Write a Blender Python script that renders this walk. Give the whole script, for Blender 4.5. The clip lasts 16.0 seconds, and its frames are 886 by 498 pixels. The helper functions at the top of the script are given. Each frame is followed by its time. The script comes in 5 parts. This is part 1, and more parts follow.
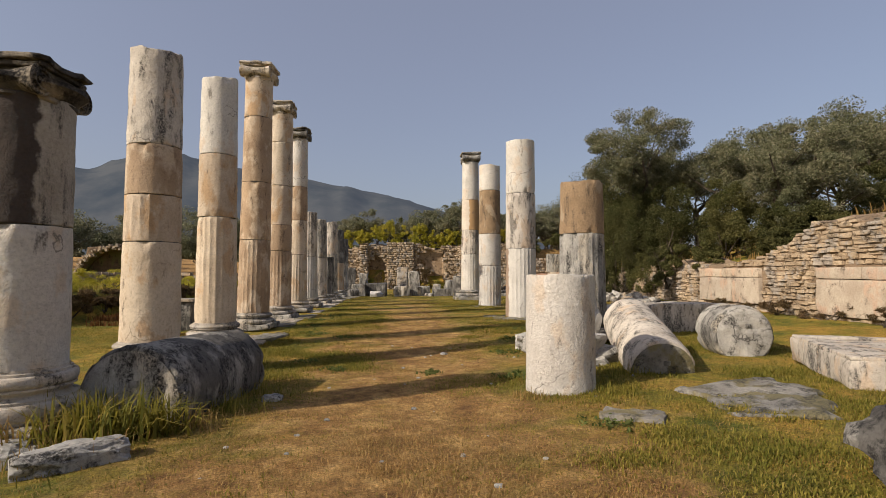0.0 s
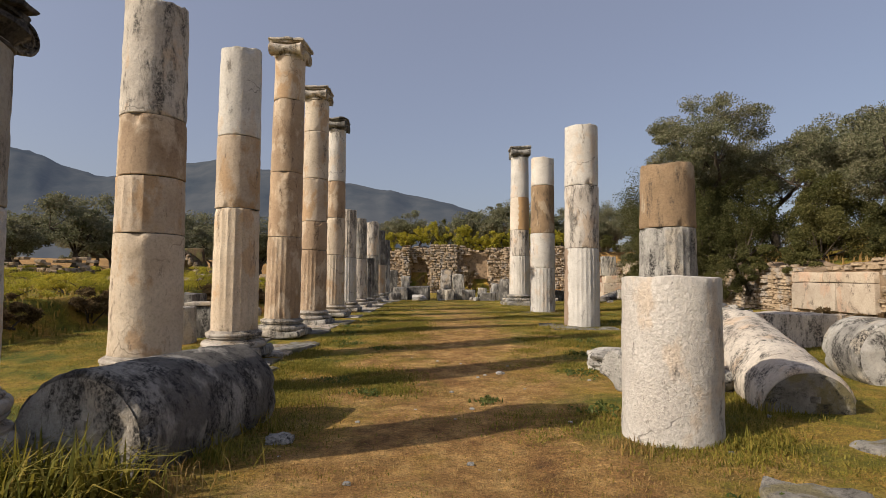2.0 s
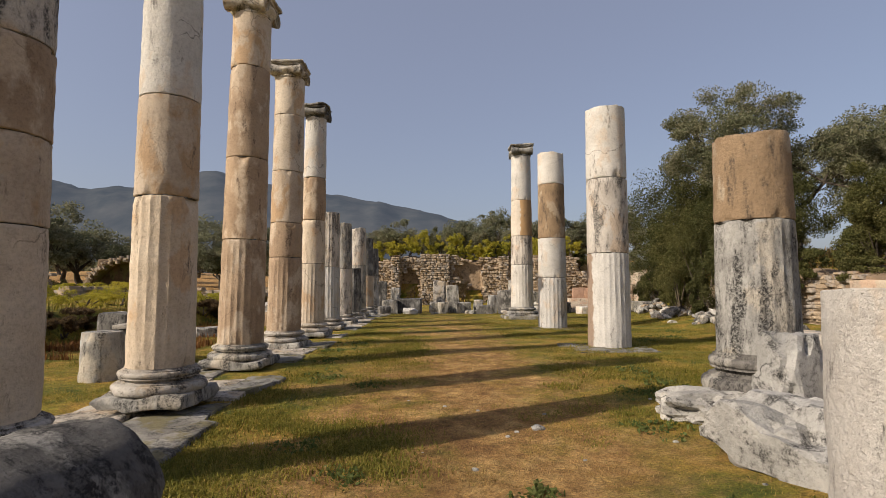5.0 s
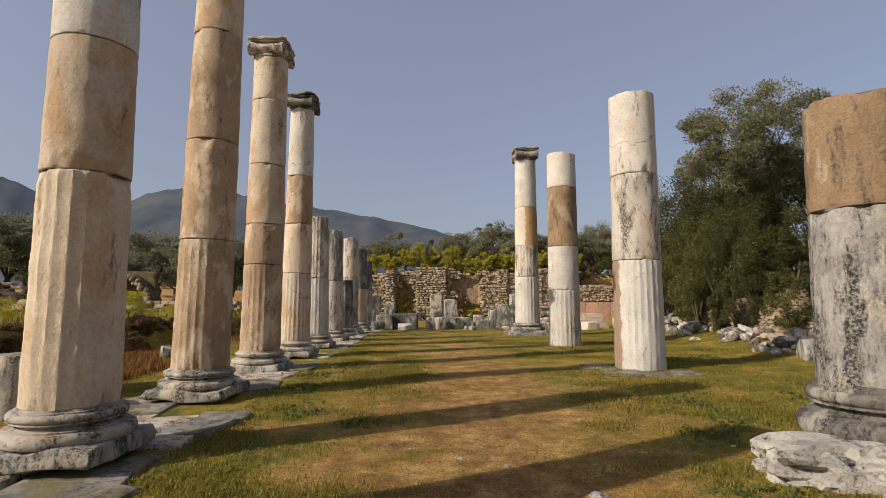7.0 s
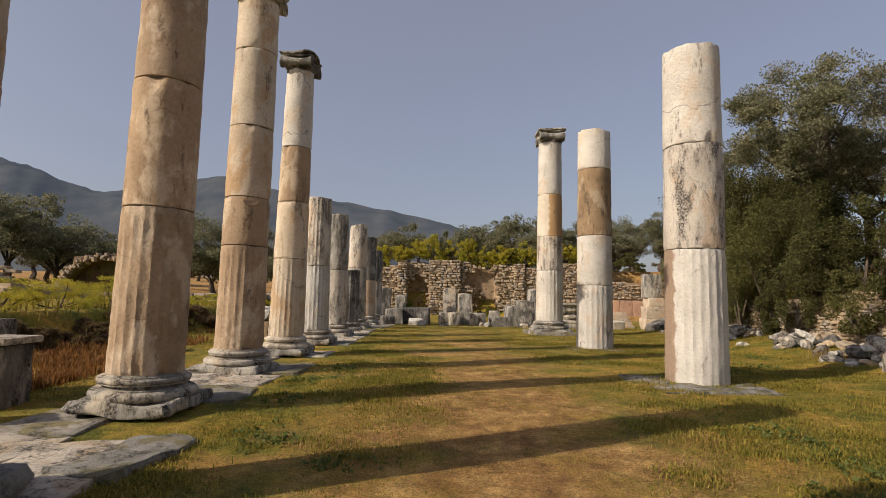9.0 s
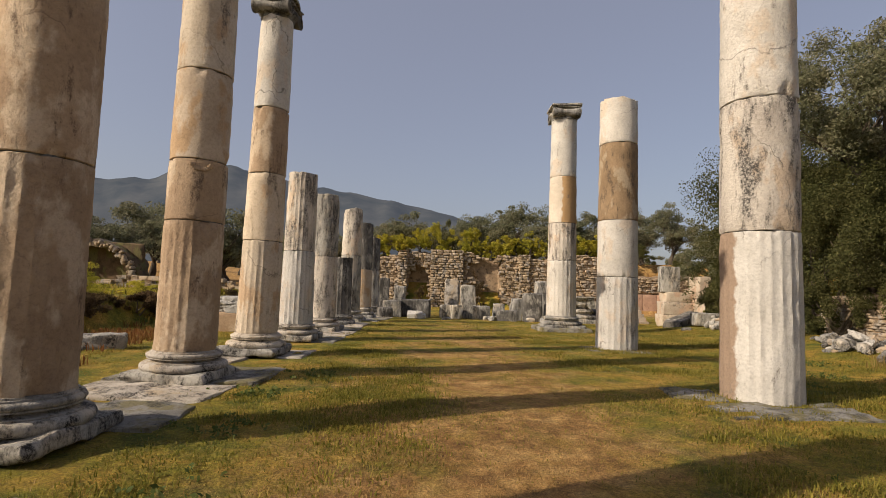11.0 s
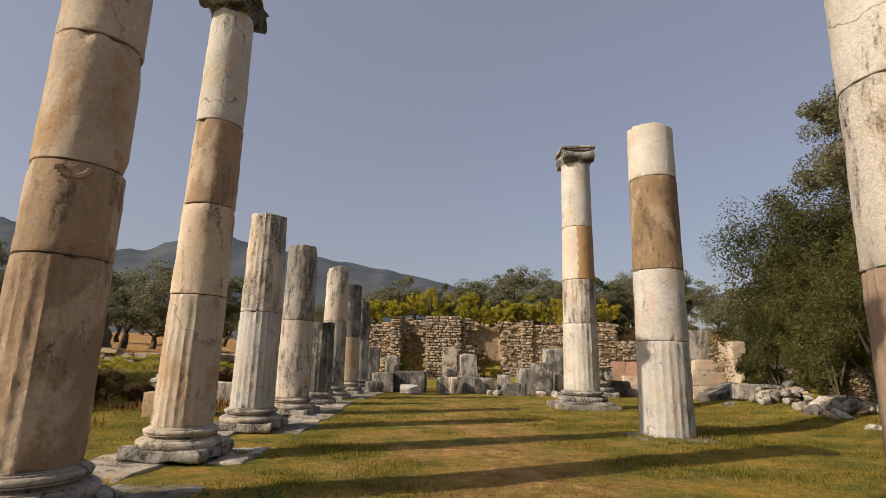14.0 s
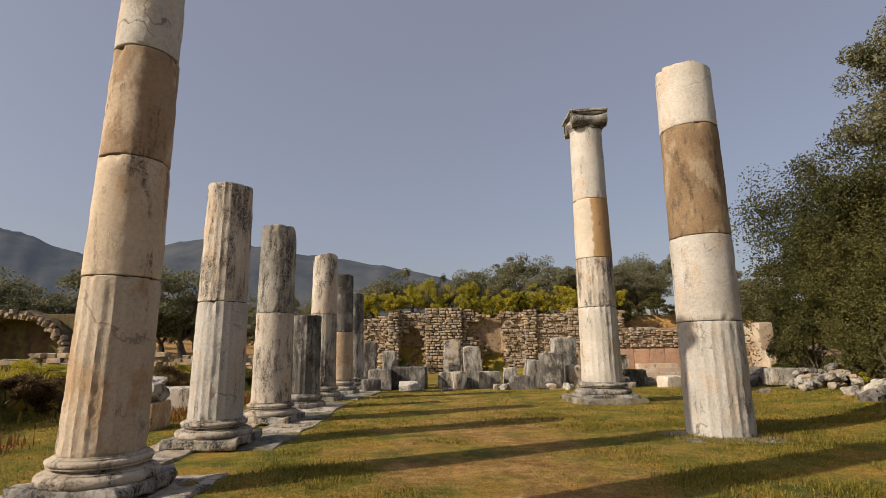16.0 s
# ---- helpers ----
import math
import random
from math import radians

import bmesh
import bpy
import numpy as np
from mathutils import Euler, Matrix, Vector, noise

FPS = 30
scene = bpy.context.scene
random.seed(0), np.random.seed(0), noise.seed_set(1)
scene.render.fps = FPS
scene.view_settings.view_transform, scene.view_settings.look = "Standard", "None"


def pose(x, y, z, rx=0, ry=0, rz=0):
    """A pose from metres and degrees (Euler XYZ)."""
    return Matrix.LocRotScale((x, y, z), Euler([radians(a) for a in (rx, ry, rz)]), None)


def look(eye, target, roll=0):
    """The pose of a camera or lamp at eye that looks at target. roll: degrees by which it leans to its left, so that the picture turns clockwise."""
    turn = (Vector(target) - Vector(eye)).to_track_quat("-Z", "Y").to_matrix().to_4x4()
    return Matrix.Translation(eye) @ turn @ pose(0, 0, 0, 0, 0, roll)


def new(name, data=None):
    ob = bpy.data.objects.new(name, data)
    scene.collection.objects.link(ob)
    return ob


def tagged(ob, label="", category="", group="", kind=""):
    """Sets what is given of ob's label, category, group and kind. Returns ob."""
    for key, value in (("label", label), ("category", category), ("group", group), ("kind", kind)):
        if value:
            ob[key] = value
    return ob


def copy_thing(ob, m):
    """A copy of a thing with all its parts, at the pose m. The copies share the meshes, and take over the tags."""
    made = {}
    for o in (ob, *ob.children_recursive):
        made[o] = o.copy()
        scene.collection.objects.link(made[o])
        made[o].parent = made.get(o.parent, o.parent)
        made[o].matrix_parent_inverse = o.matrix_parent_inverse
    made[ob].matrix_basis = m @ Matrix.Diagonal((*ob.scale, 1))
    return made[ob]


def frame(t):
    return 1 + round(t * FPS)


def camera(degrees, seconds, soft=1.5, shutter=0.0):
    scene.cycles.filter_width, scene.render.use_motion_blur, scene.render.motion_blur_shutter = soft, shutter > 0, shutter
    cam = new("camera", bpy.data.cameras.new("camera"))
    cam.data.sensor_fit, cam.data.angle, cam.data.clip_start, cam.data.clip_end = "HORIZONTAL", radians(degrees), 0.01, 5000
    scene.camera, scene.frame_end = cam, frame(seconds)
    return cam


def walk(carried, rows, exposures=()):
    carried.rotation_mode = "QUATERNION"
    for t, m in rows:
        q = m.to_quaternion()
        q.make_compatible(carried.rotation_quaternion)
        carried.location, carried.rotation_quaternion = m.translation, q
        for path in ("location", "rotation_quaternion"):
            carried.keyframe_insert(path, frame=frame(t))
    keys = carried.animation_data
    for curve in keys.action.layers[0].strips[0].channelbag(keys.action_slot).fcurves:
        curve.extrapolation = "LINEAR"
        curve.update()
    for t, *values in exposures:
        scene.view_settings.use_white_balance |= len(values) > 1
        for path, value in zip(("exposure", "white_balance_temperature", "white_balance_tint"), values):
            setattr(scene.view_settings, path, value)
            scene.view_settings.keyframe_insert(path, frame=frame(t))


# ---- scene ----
cam = camera(80.6, 16.0, soft=0.7)
METRES, EYE, TILT, LEAN, TURN = 14.3, 1.5, -1.5, 0.0, -3.3
ROWS = [
    (0.0, 0.0, 0.0, 0.0, -0.0, 4.08, -0.05),
    (0.5, -0.0032, 0.0338, -0.0005, 2.22, 4.13, -1.6),
    (1.0, -0.0095, 0.0635, -0.0009, 1.55, 6.06, -0.58),
    (1.5, -0.0133, 0.0941, -0.0002, 2.54, 5.47, 0.06),
    (2.0, -0.0157, 0.1253, 0.0007, 4.63, 4.44, -0.55),
    (2.5, -0.0206, 0.1557, 0.0015, 2.69, 4.38, 0.46),
    (3.0, -0.0239, 0.1872, 0.0002, 4.68, 4.23, -0.01),
    (3.5, -0.0266, 0.2173, 0.0021, 5.52, 4.72, -1.38),
    (4.0, -0.0331, 0.2455, 0.0042, 3.69, 4.44, -0.62),
    (4.5, -0.0388, 0.2757, 0.0056, 4.18, 4.48, -1.11),
    (5.0, -0.0485, 0.3037, 0.0065, 3.41, 5.65, -0.07),
    (7.5, -0.0732, 0.4573, 0.0052, 2.56, 7.33, 0.1),
    (8.0, -0.0768, 0.4888, 0.0058, 2.52, 6.38, 1.16),
    (8.5, -0.0759, 0.5223, 0.0062, 3.97, 6.82, -0.77),
    (11.0, -0.0849, 0.6857, 0.0107, 4.44, 5.75, -2.06),
    (11.5, -0.0884, 0.7168, 0.0119, 4.03, 6.03, 0.29),
    (12.0, -0.0916, 0.7457, 0.0121, 4.29, 8.82, 0.63),
    (12.5, -0.0935, 0.7749, 0.0144, 5.16, 10.15, -0.57),
    (13.0, -0.0989, 0.8039, 0.0153, 3.99, 11.82, 0.53),
    (13.5, -0.1012, 0.8349, 0.0146, 4.77, 12.75, -0.17),
    (14.0, -0.1047, 0.864, 0.0153, 3.99, 13.25, -1.39),
    (14.5, -0.1099, 0.8952, 0.0158, 3.88, 11.41, 0.22),
    (15.0, -0.1129, 0.9289, 0.0165, 5.14, 12.6, -0.91),
    (15.5, -0.1172, 0.9595, 0.017, 2.58, 11.82, 0.75),
    (16.0, -0.118, 0.9897, 0.0171, 4.01, 12.6, 0.56),
]
walk(cam, [(t, pose(0, 0, EYE, TILT, LEAN, TURN) @ pose(METRES * x, METRES * y, METRES * z, 90 + pitch, roll, yaw)) for t, x, y, z, yaw, pitch, roll in ROWS],
     exposures=[(0.0, 0.5, 6750, 11), (5.0, 0.53, 6650, 11), (8.5, 0.5, 6950, 12), (12.5, 0.54, 7150, 12), (16.0, 0.5, 7200, 12)])

# ---- world, sun, exposure ----
SUN_DIR = Vector((-0.895, -0.446, 0.655)).normalized()
world = bpy.data.worlds.new("world")
scene.world = world
world.use_nodes = True
wn = world.node_tree
sky = wn.nodes.new("ShaderNodeTexSky")
sky.sky_type = "NISHITA"
sky.sun_disc = False
sky.sun_elevation = math.asin(SUN_DIR.z)
sky.sun_rotation = math.atan2(SUN_DIR.x, SUN_DIR.y)
sky.air_density, sky.dust_density, sky.ozone_density = 1.0, 3.0, 2.0
wn.nodes["Background"].inputs["Strength"].default_value = 0.085
haze = wn.nodes.new("ShaderNodeMix")
haze.data_type = "RGBA"
haze.inputs[0].default_value = 0.4
haze.inputs[7].default_value = (3.3, 3.35, 4.3, 1)
wn.links.new(sky.outputs[0], haze.inputs[6])
wn.links.new(haze.outputs[2], wn.nodes["Background"].inputs["Color"])
sun = new("sun", bpy.data.lights.new("sun", "SUN"))
sun.data.energy, sun.data.angle, sun.data.color = 3.6, radians(0.6), (1.0, 0.9, 0.76)
sun.matrix_world = look(SUN_DIR * 60, (0, 0, 0))


# ---- materials ----
def ramp(nt, fac, stops):
    node = nt.nodes.new("ShaderNodeValToRGB")
    els = node.color_ramp.elements
    while len(els) < len(stops):
        els.new(0.5)
    for el, (p, c) in zip(els, stops):
        el.position, el.color = p, (*c, 1) if len(c) == 3 else c
    nt.links.new(fac, node.inputs[0])
    return node.outputs[0]


def noise_tex(nt, coord, scale, detail=4, rough=0.6, stretch=None):
    if stretch:
        mp = nt.nodes.new("ShaderNodeMapping")
        mp.inputs["Scale"].default_value = stretch
        nt.links.new(coord, mp.inputs[0])
        coord = mp.outputs[0]
    node = nt.nodes.new("ShaderNodeTexNoise")
    node.inputs["Scale"].default_value, node.inputs["Detail"].default_value, node.inputs["Roughness"].default_value = scale, detail, rough
    nt.links.new(coord, node.inputs["Vector"])
    return node.outputs[0]


def mix(nt, fac, a, b, mode="MIX"):
    node = nt.nodes.new("ShaderNodeMix")
    node.data_type, node.blend_type = "RGBA", mode
    for sock, v in ((node.inputs[0], fac), (node.inputs[6], a), (node.inputs[7], b)):
        if isinstance(v, (int, float)):
            sock.default_value = v
        elif isinstance(v, tuple):
            sock.default_value = (*v, 1)
        else:
            nt.links.new(v, sock)
    return node.outputs[2]


def start(name, rough=0.85):
    m = bpy.data.materials.new(name)
    m.use_nodes = True
    nt = m.node_tree
    b = nt.nodes["Principled BSDF"]
    b.inputs["Roughness"].default_value = rough
    b.inputs["Specular IOR Level"].default_value = 0.25
    geo = nt.nodes.new("ShaderNodeNewGeometry")
    return m, nt, b, geo


def bump(nt, b, height, strength, dist):
    node = nt.nodes.new("ShaderNodeBump")
    node.inputs["Strength"].default_value, node.inputs["Distance"].default_value = strength, dist
    nt.links.new(height, node.inputs["Height"])
    nt.links.new(node.outputs[0], b.inputs["Normal"])


def per_object(nt):
    return nt.nodes.new("ShaderNodeObjectInfo").outputs["Random"]


def stone(name, light, dark, stain=(0.06, 0.055, 0.05), stain_amount=0.35, patch=None, patch_amount=0.3, relief=0.6, streak=True, cracks=0.0, side=None, deep=1.0):
    """Weathered stone: two tones, coloured patches, dark lichen with streaks, pits, hairline cracks.
    side: a strip of other colour down one flank of a drum, (dx, dy, from, colour)."""
    m, nt, b, geo = start(name)
    pos = geo.outputs["Position"]
    big = noise_tex(nt, pos, 1.6, 5, 0.6)
    col = ramp(nt, big, [(0.36, dark), (0.6, light)])
    if patch:
        pf = ramp(nt, noise_tex(nt, pos, 2.3, 7, 0.6, (1.0, 1.0, 0.6)), [(0.58 - patch_amount * 0.3, (0, 0, 0)), (0.64 - patch_amount * 0.25, (1, 1, 1))])
        col = mix(nt, pf, col, patch)
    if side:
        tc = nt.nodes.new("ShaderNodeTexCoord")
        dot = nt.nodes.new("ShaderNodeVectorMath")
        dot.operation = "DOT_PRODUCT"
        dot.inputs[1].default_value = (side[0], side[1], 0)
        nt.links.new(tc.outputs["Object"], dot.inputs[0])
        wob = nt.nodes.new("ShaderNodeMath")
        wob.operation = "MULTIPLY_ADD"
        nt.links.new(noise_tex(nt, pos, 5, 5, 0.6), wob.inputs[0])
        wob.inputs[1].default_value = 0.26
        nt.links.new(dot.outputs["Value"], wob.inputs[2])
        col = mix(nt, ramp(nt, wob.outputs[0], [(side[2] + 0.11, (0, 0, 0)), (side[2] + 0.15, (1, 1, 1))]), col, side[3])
    fine = noise_tex(nt, pos, 24, 9, 0.75)
    col = mix(nt, 0.42, col, ramp(nt, fine, [(0.33, (0.42, 0.40, 0.38)), (0.5, (0.95, 0.94, 0.92)), (0.66, (1.2, 1.19, 1.16))]), "MULTIPLY")
    sf = noise_tex(nt, pos, 2.6, 10, 0.74, (1.7, 1.7, 0.5) if streak else (1.3, 1.3, 1.3))
    sm = ramp(nt, sf, [(0.66 - 0.28 * stain_amount, (0, 0, 0)), (0.71 - 0.2 * stain_amount, (1, 1, 1))])
    speck = ramp(nt, noise_tex(nt, pos, 30, 7, 0.75), [(0.42, (0.12, 0.12, 0.12)), (0.54, (1, 1, 1))])
    col = mix(nt, mix(nt, 0.85, sm, speck, "MULTIPLY"), col, stain)
    pits = ramp(nt, noise_tex(nt, pos, 62, 4, 0.6), [(0.3, (1, 1, 1)), (0.37, (0, 0, 0))])
    col = mix(nt, mix(nt, 0.4, (0, 0, 0), pits), col, stain)
    vein = nt.nodes.new("ShaderNodeTexVoronoi")
    vein.feature = "DISTANCE_TO_EDGE"
    vein.inputs["Scale"].default_value = 0.62
    warp = nt.nodes.new("ShaderNodeVectorMath")
    warp.operation = "MULTIPLY_ADD"
    wn3 = nt.nodes.new("ShaderNodeTexNoise")
    wn3.inputs["Scale"].default_value, wn3.inputs["Detail"].default_value = 3.0, 5
    nt.links.new(pos, wn3.inputs["Vector"])
    nt.links.new(wn3.outputs["Color"], warp.inputs[0])
    warp.inputs[1].default_value = (0.5, 0.5, 0.5)
    nt.links.new(pos, warp.inputs[2])
    nt.links.new(warp.outputs[0], vein.inputs["Vector"])
    crack = ramp(nt, vein.outputs["Distance"], [(0.0, (1, 1, 1)), (0.005 + 0.003 * cracks, (0, 0, 0))])
    crack = mix(nt, 1.0, crack, ramp(nt, noise_tex(nt, pos, 1.3, 2), [(0.5, (0, 0, 0)), (0.58, (1, 1, 1))]), "MULTIPLY")
    if cracks:
        col = mix(nt, mix(nt, min(1.0, cracks), (0, 0, 0), crack), col, stain)
    tint = ramp(nt, per_object(nt), [(0.0, (0.86, 0.87, 0.88)), (1.0, (1.06, 1.04, 1.0))])
    col = mix(nt, 1.0, col, tint, "MULTIPLY")
    nt.links.new(col, b.inputs["Base Color"])
    vor = nt.nodes.new("ShaderNodeTexVoronoi")
    vor.inputs["Scale"].default_value = 20
    nt.links.new(pos, vor.inputs["Vector"])
    h = mix(nt, 0.12, noise_tex(nt, pos, 26, 9, 0.72), vor.outputs["Distance"])
    h = mix(nt, 0.22, h, noise_tex(nt, pos, 4, 6, 0.6))
    h = mix(nt, mix(nt, 0.5, (0, 0, 0), pits), h, (0.1, 0.1, 0.1))
    bump(nt, b, h, min(1.0, relief * 1.1), 0.04 * deep)
    return m


GREY_STAIN, BLACK = (0.075, 0.07, 0.065), (0.035, 0.033, 0.031)
M = {
    "white": stone("white_marble", (0.60, 0.575, 0.54), (0.49, 0.465, 0.43), (0.16, 0.145, 0.13), 0.34, (0.56, 0.485, 0.41), 0.2, 0.8, True, 0.9),
    "white_strip": stone("white_marble_brown_strip", (0.585, 0.565, 0.535), (0.50, 0.48, 0.45), (0.17, 0.15, 0.135), 0.2, None, 0, 0.5, True, 0.5, (-0.8, 0.6, 0.23, (0.30, 0.22, 0.165))),
    "white_half": stone("white_marble_tan_flank", (0.62, 0.56, 0.49), (0.50, 0.44, 0.37), (0.16, 0.14, 0.12), 0.25, None, 0, 0.5, True, 0.4, (0.9, -0.43, 0.10, (0.42, 0.27, 0.14))),
    "white_dark": stone("white_marble_lichen", (0.61, 0.56, 0.50), (0.48, 0.43, 0.38), GREY_STAIN, 0.62, (0.57, 0.46, 0.36), 0.12, 0.9, True, 0.7),
    "cream": stone("cream_marble", (0.54, 0.445, 0.35), (0.44, 0.345, 0.255), (0.15, 0.115, 0.085), 0.32, (0.45, 0.31, 0.19), 0.25, 0.65, True, 0.7),
    "ivory": stone("ivory_marble", (0.60, 0.515, 0.415), (0.50, 0.41, 0.315), (0.15, 0.12, 0.095), 0.34, (0.50, 0.36, 0.24), 0.1, 0.65, True, 0.7),
    "pitted": stone("pitted_marble", (0.72, 0.68, 0.63), (0.62, 0.575, 0.525), (0.18, 0.16, 0.14), 0.28, (0.68, 0.58, 0.48), 0.16, 0.9, True, 0.9, None, 1.3),
    # one flank of the drum coloured dark brown
    "dark_flank": stone("marble_dark_flank", (0.50, 0.455, 0.39), (0.38, 0.335, 0.28), GREY_STAIN, 0.6, None, 0, 1.0, True, 0.3, (-0.81, -0.59, -0.09, (0.075, 0.058, 0.05))),
    "tan": stone("tan_marble", (0.43, 0.315, 0.215), (0.34, 0.24, 0.16), (0.14, 0.095, 0.065), 0.36, (0.55, 0.44, 0.33), 0.22, 0.75, True, 0.6),
    "brown": stone("brown_repair", (0.32, 0.225, 0.14), (0.24, 0.165, 0.10), (0.10, 0.075, 0.055), 0.45, (0.40, 0.32, 0.23), 0.06, 0.9, True, 0.3),
    "grey": stone("grey_marble", (0.44, 0.425, 0.395), (0.25, 0.24, 0.225), BLACK, 0.72, (0.50, 0.45, 0.38), 0.2, 0.9, True, 0.6),
    "grey_dark": stone("dark_grey_marble", (0.185, 0.175, 0.165), (0.10, 0.095, 0.09), (0.028, 0.027, 0.027), 0.7, (0.34, 0.325, 0.30), 0.25, 1.0, True, 0.5),
    "black": stone("black_weathered_marble", (0.12, 0.105, 0.09), (0.05, 0.043, 0.038), (0.018, 0.016, 0.015), 0.7, (0.30, 0.26, 0.21), 0.14, 1.0, False, 0.3),
    "base": stone("base_marble", (0.56, 0.51, 0.45), (0.40, 0.355, 0.30), (0.05, 0.044, 0.038), 0.62, (0.48, 0.39, 0.29), 0.15, 0.85, False, 0.5),
    "rock": stone("rough_rock", (0.52, 0.50, 0.47), (0.33, 0.32, 0.30), (0.055, 0.052, 0.048), 0.54, None, 0, 1.0, False, 1.0),
    "slab": stone("paving_slab", (0.33, 0.315, 0.29), (0.19, 0.18, 0.165), (0.05, 0.048, 0.043), 0.62, (0.20, 0.175, 0.10), 0.3, 0.9, False, 0.6),
    "rubble": stone("rubble_stone", (0.48, 0.375, 0.265), (0.32, 0.24, 0.16), (0.085, 0.065, 0.05), 0.45, (0.36, 0.315, 0.27), 0.25, 0.9, False),
    "pink": stone("pink_plaster", (0.50, 0.32, 0.23), (0.40, 0.25, 0.175), (0.12, 0.09, 0.07), 0.3, None, 0, 0.4, False),
    "earth": stone("dry_earth", (0.145, 0.095, 0.055), (0.075, 0.05, 0.03), (0.03, 0.022, 0.015), 0.35, (0.13, 0.115, 0.045), 0.35, 1.0, False),
    "mortar": stone("earth_mortar", (0.34, 0.25, 0.17), (0.22, 0.155, 0.10), (0.04, 0.032, 0.025), 0.5, None, 0, 1.0, False),
    "cut": stone("cut_marble", (0.53, 0.455, 0.37), (0.41, 0.335, 0.265), (0.15, 0.12, 0.095), 0.4, (0.50, 0.36, 0.27), 0.2, 0.5, False, 0.4),
}


def leaf_material(name, a, bcol, c):
    m, nt, b, geo = start(name, 0.8)
    col = ramp(nt, geo.outputs["Random Per Island"], [(0.0, a), (0.55, bcol), (1.0, c)])
    col = mix(nt, 0.5, col, ramp(nt, noise_tex(nt, geo.outputs["Position"], 0.9, 3), [(0.35, (0.66, 0.78, 0.6)), (0.65, (1.3, 1.16, 1.12))]), "MULTIPLY")
    nt.links.new(col, b.inputs["Base Color"])
    tr = nt.nodes.new("ShaderNodeBsdfTranslucent")
    nt.links.new(col, tr.inputs[0])
    add = nt.nodes.new("ShaderNodeMixShader")
    add.inputs[0].default_value = 0.42
    out = nt.nodes["Material Output"]
    nt.links.new(b.outputs[0], add.inputs[1])
    nt.links.new(tr.outputs[0], add.inputs[2])
    nt.links.new(add.outputs[0], out.inputs[0])
    return m


M["olive"] = leaf_material("olive_leaves", (0.10, 0.105, 0.056), (0.175, 0.174, 0.10), (0.27, 0.262, 0.18))
M["shrub"] = leaf_material("dark_shrub_leaves", (0.065, 0.07, 0.02), (0.11, 0.108, 0.035), (0.175, 0.163, 0.065))
M["oak"] = leaf_material("oak_leaves", (0.046, 0.05, 0.016), (0.08, 0.083, 0.028), (0.14, 0.135, 0.054))
M["far_leaf"] = leaf_material("far_olive_leaves", (0.11, 0.115, 0.066), (0.18, 0.18, 0.112), (0.26, 0.252, 0.172))
M["flower"] = leaf_material("yellow_flowers", (0.22, 0.215, 0.035), (0.42, 0.375, 0.05), (0.58, 0.5, 0.07))
M["dry_brush"] = leaf_material("dry_brush_stems", (0.06, 0.04, 0.022), (0.12, 0.08, 0.04), (0.20, 0.14, 0.075))
M["grass"] = leaf_material("short_grass", (0.13, 0.125, 0.022), (0.24, 0.19, 0.04), (0.36, 0.26, 0.075))
M["lush"] = leaf_material("lush_grass", (0.12, 0.125, 0.02), (0.225, 0.195, 0.034), (0.35, 0.275, 0.065))
M["dead"] = leaf_material("dead_grass", (0.22, 0.145, 0.055), (0.36, 0.225, 0.08), (0.46, 0.32, 0.14))
M["rust"] = leaf_material("rust_grass", (0.13, 0.055, 0.02), (0.20, 0.09, 0.03), (0.28, 0.15, 0.05))
M["weed"] = leaf_material("weed_leaves", (0.075, 0.10, 0.025), (0.11, 0.14, 0.04), (0.17, 0.19, 0.065))
M["bark"] = stone("olive_bark", (0.12, 0.095, 0.07), (0.05, 0.04, 0.03), (0.02, 0.017, 0.014), 0.4, None, 0, 1.0)


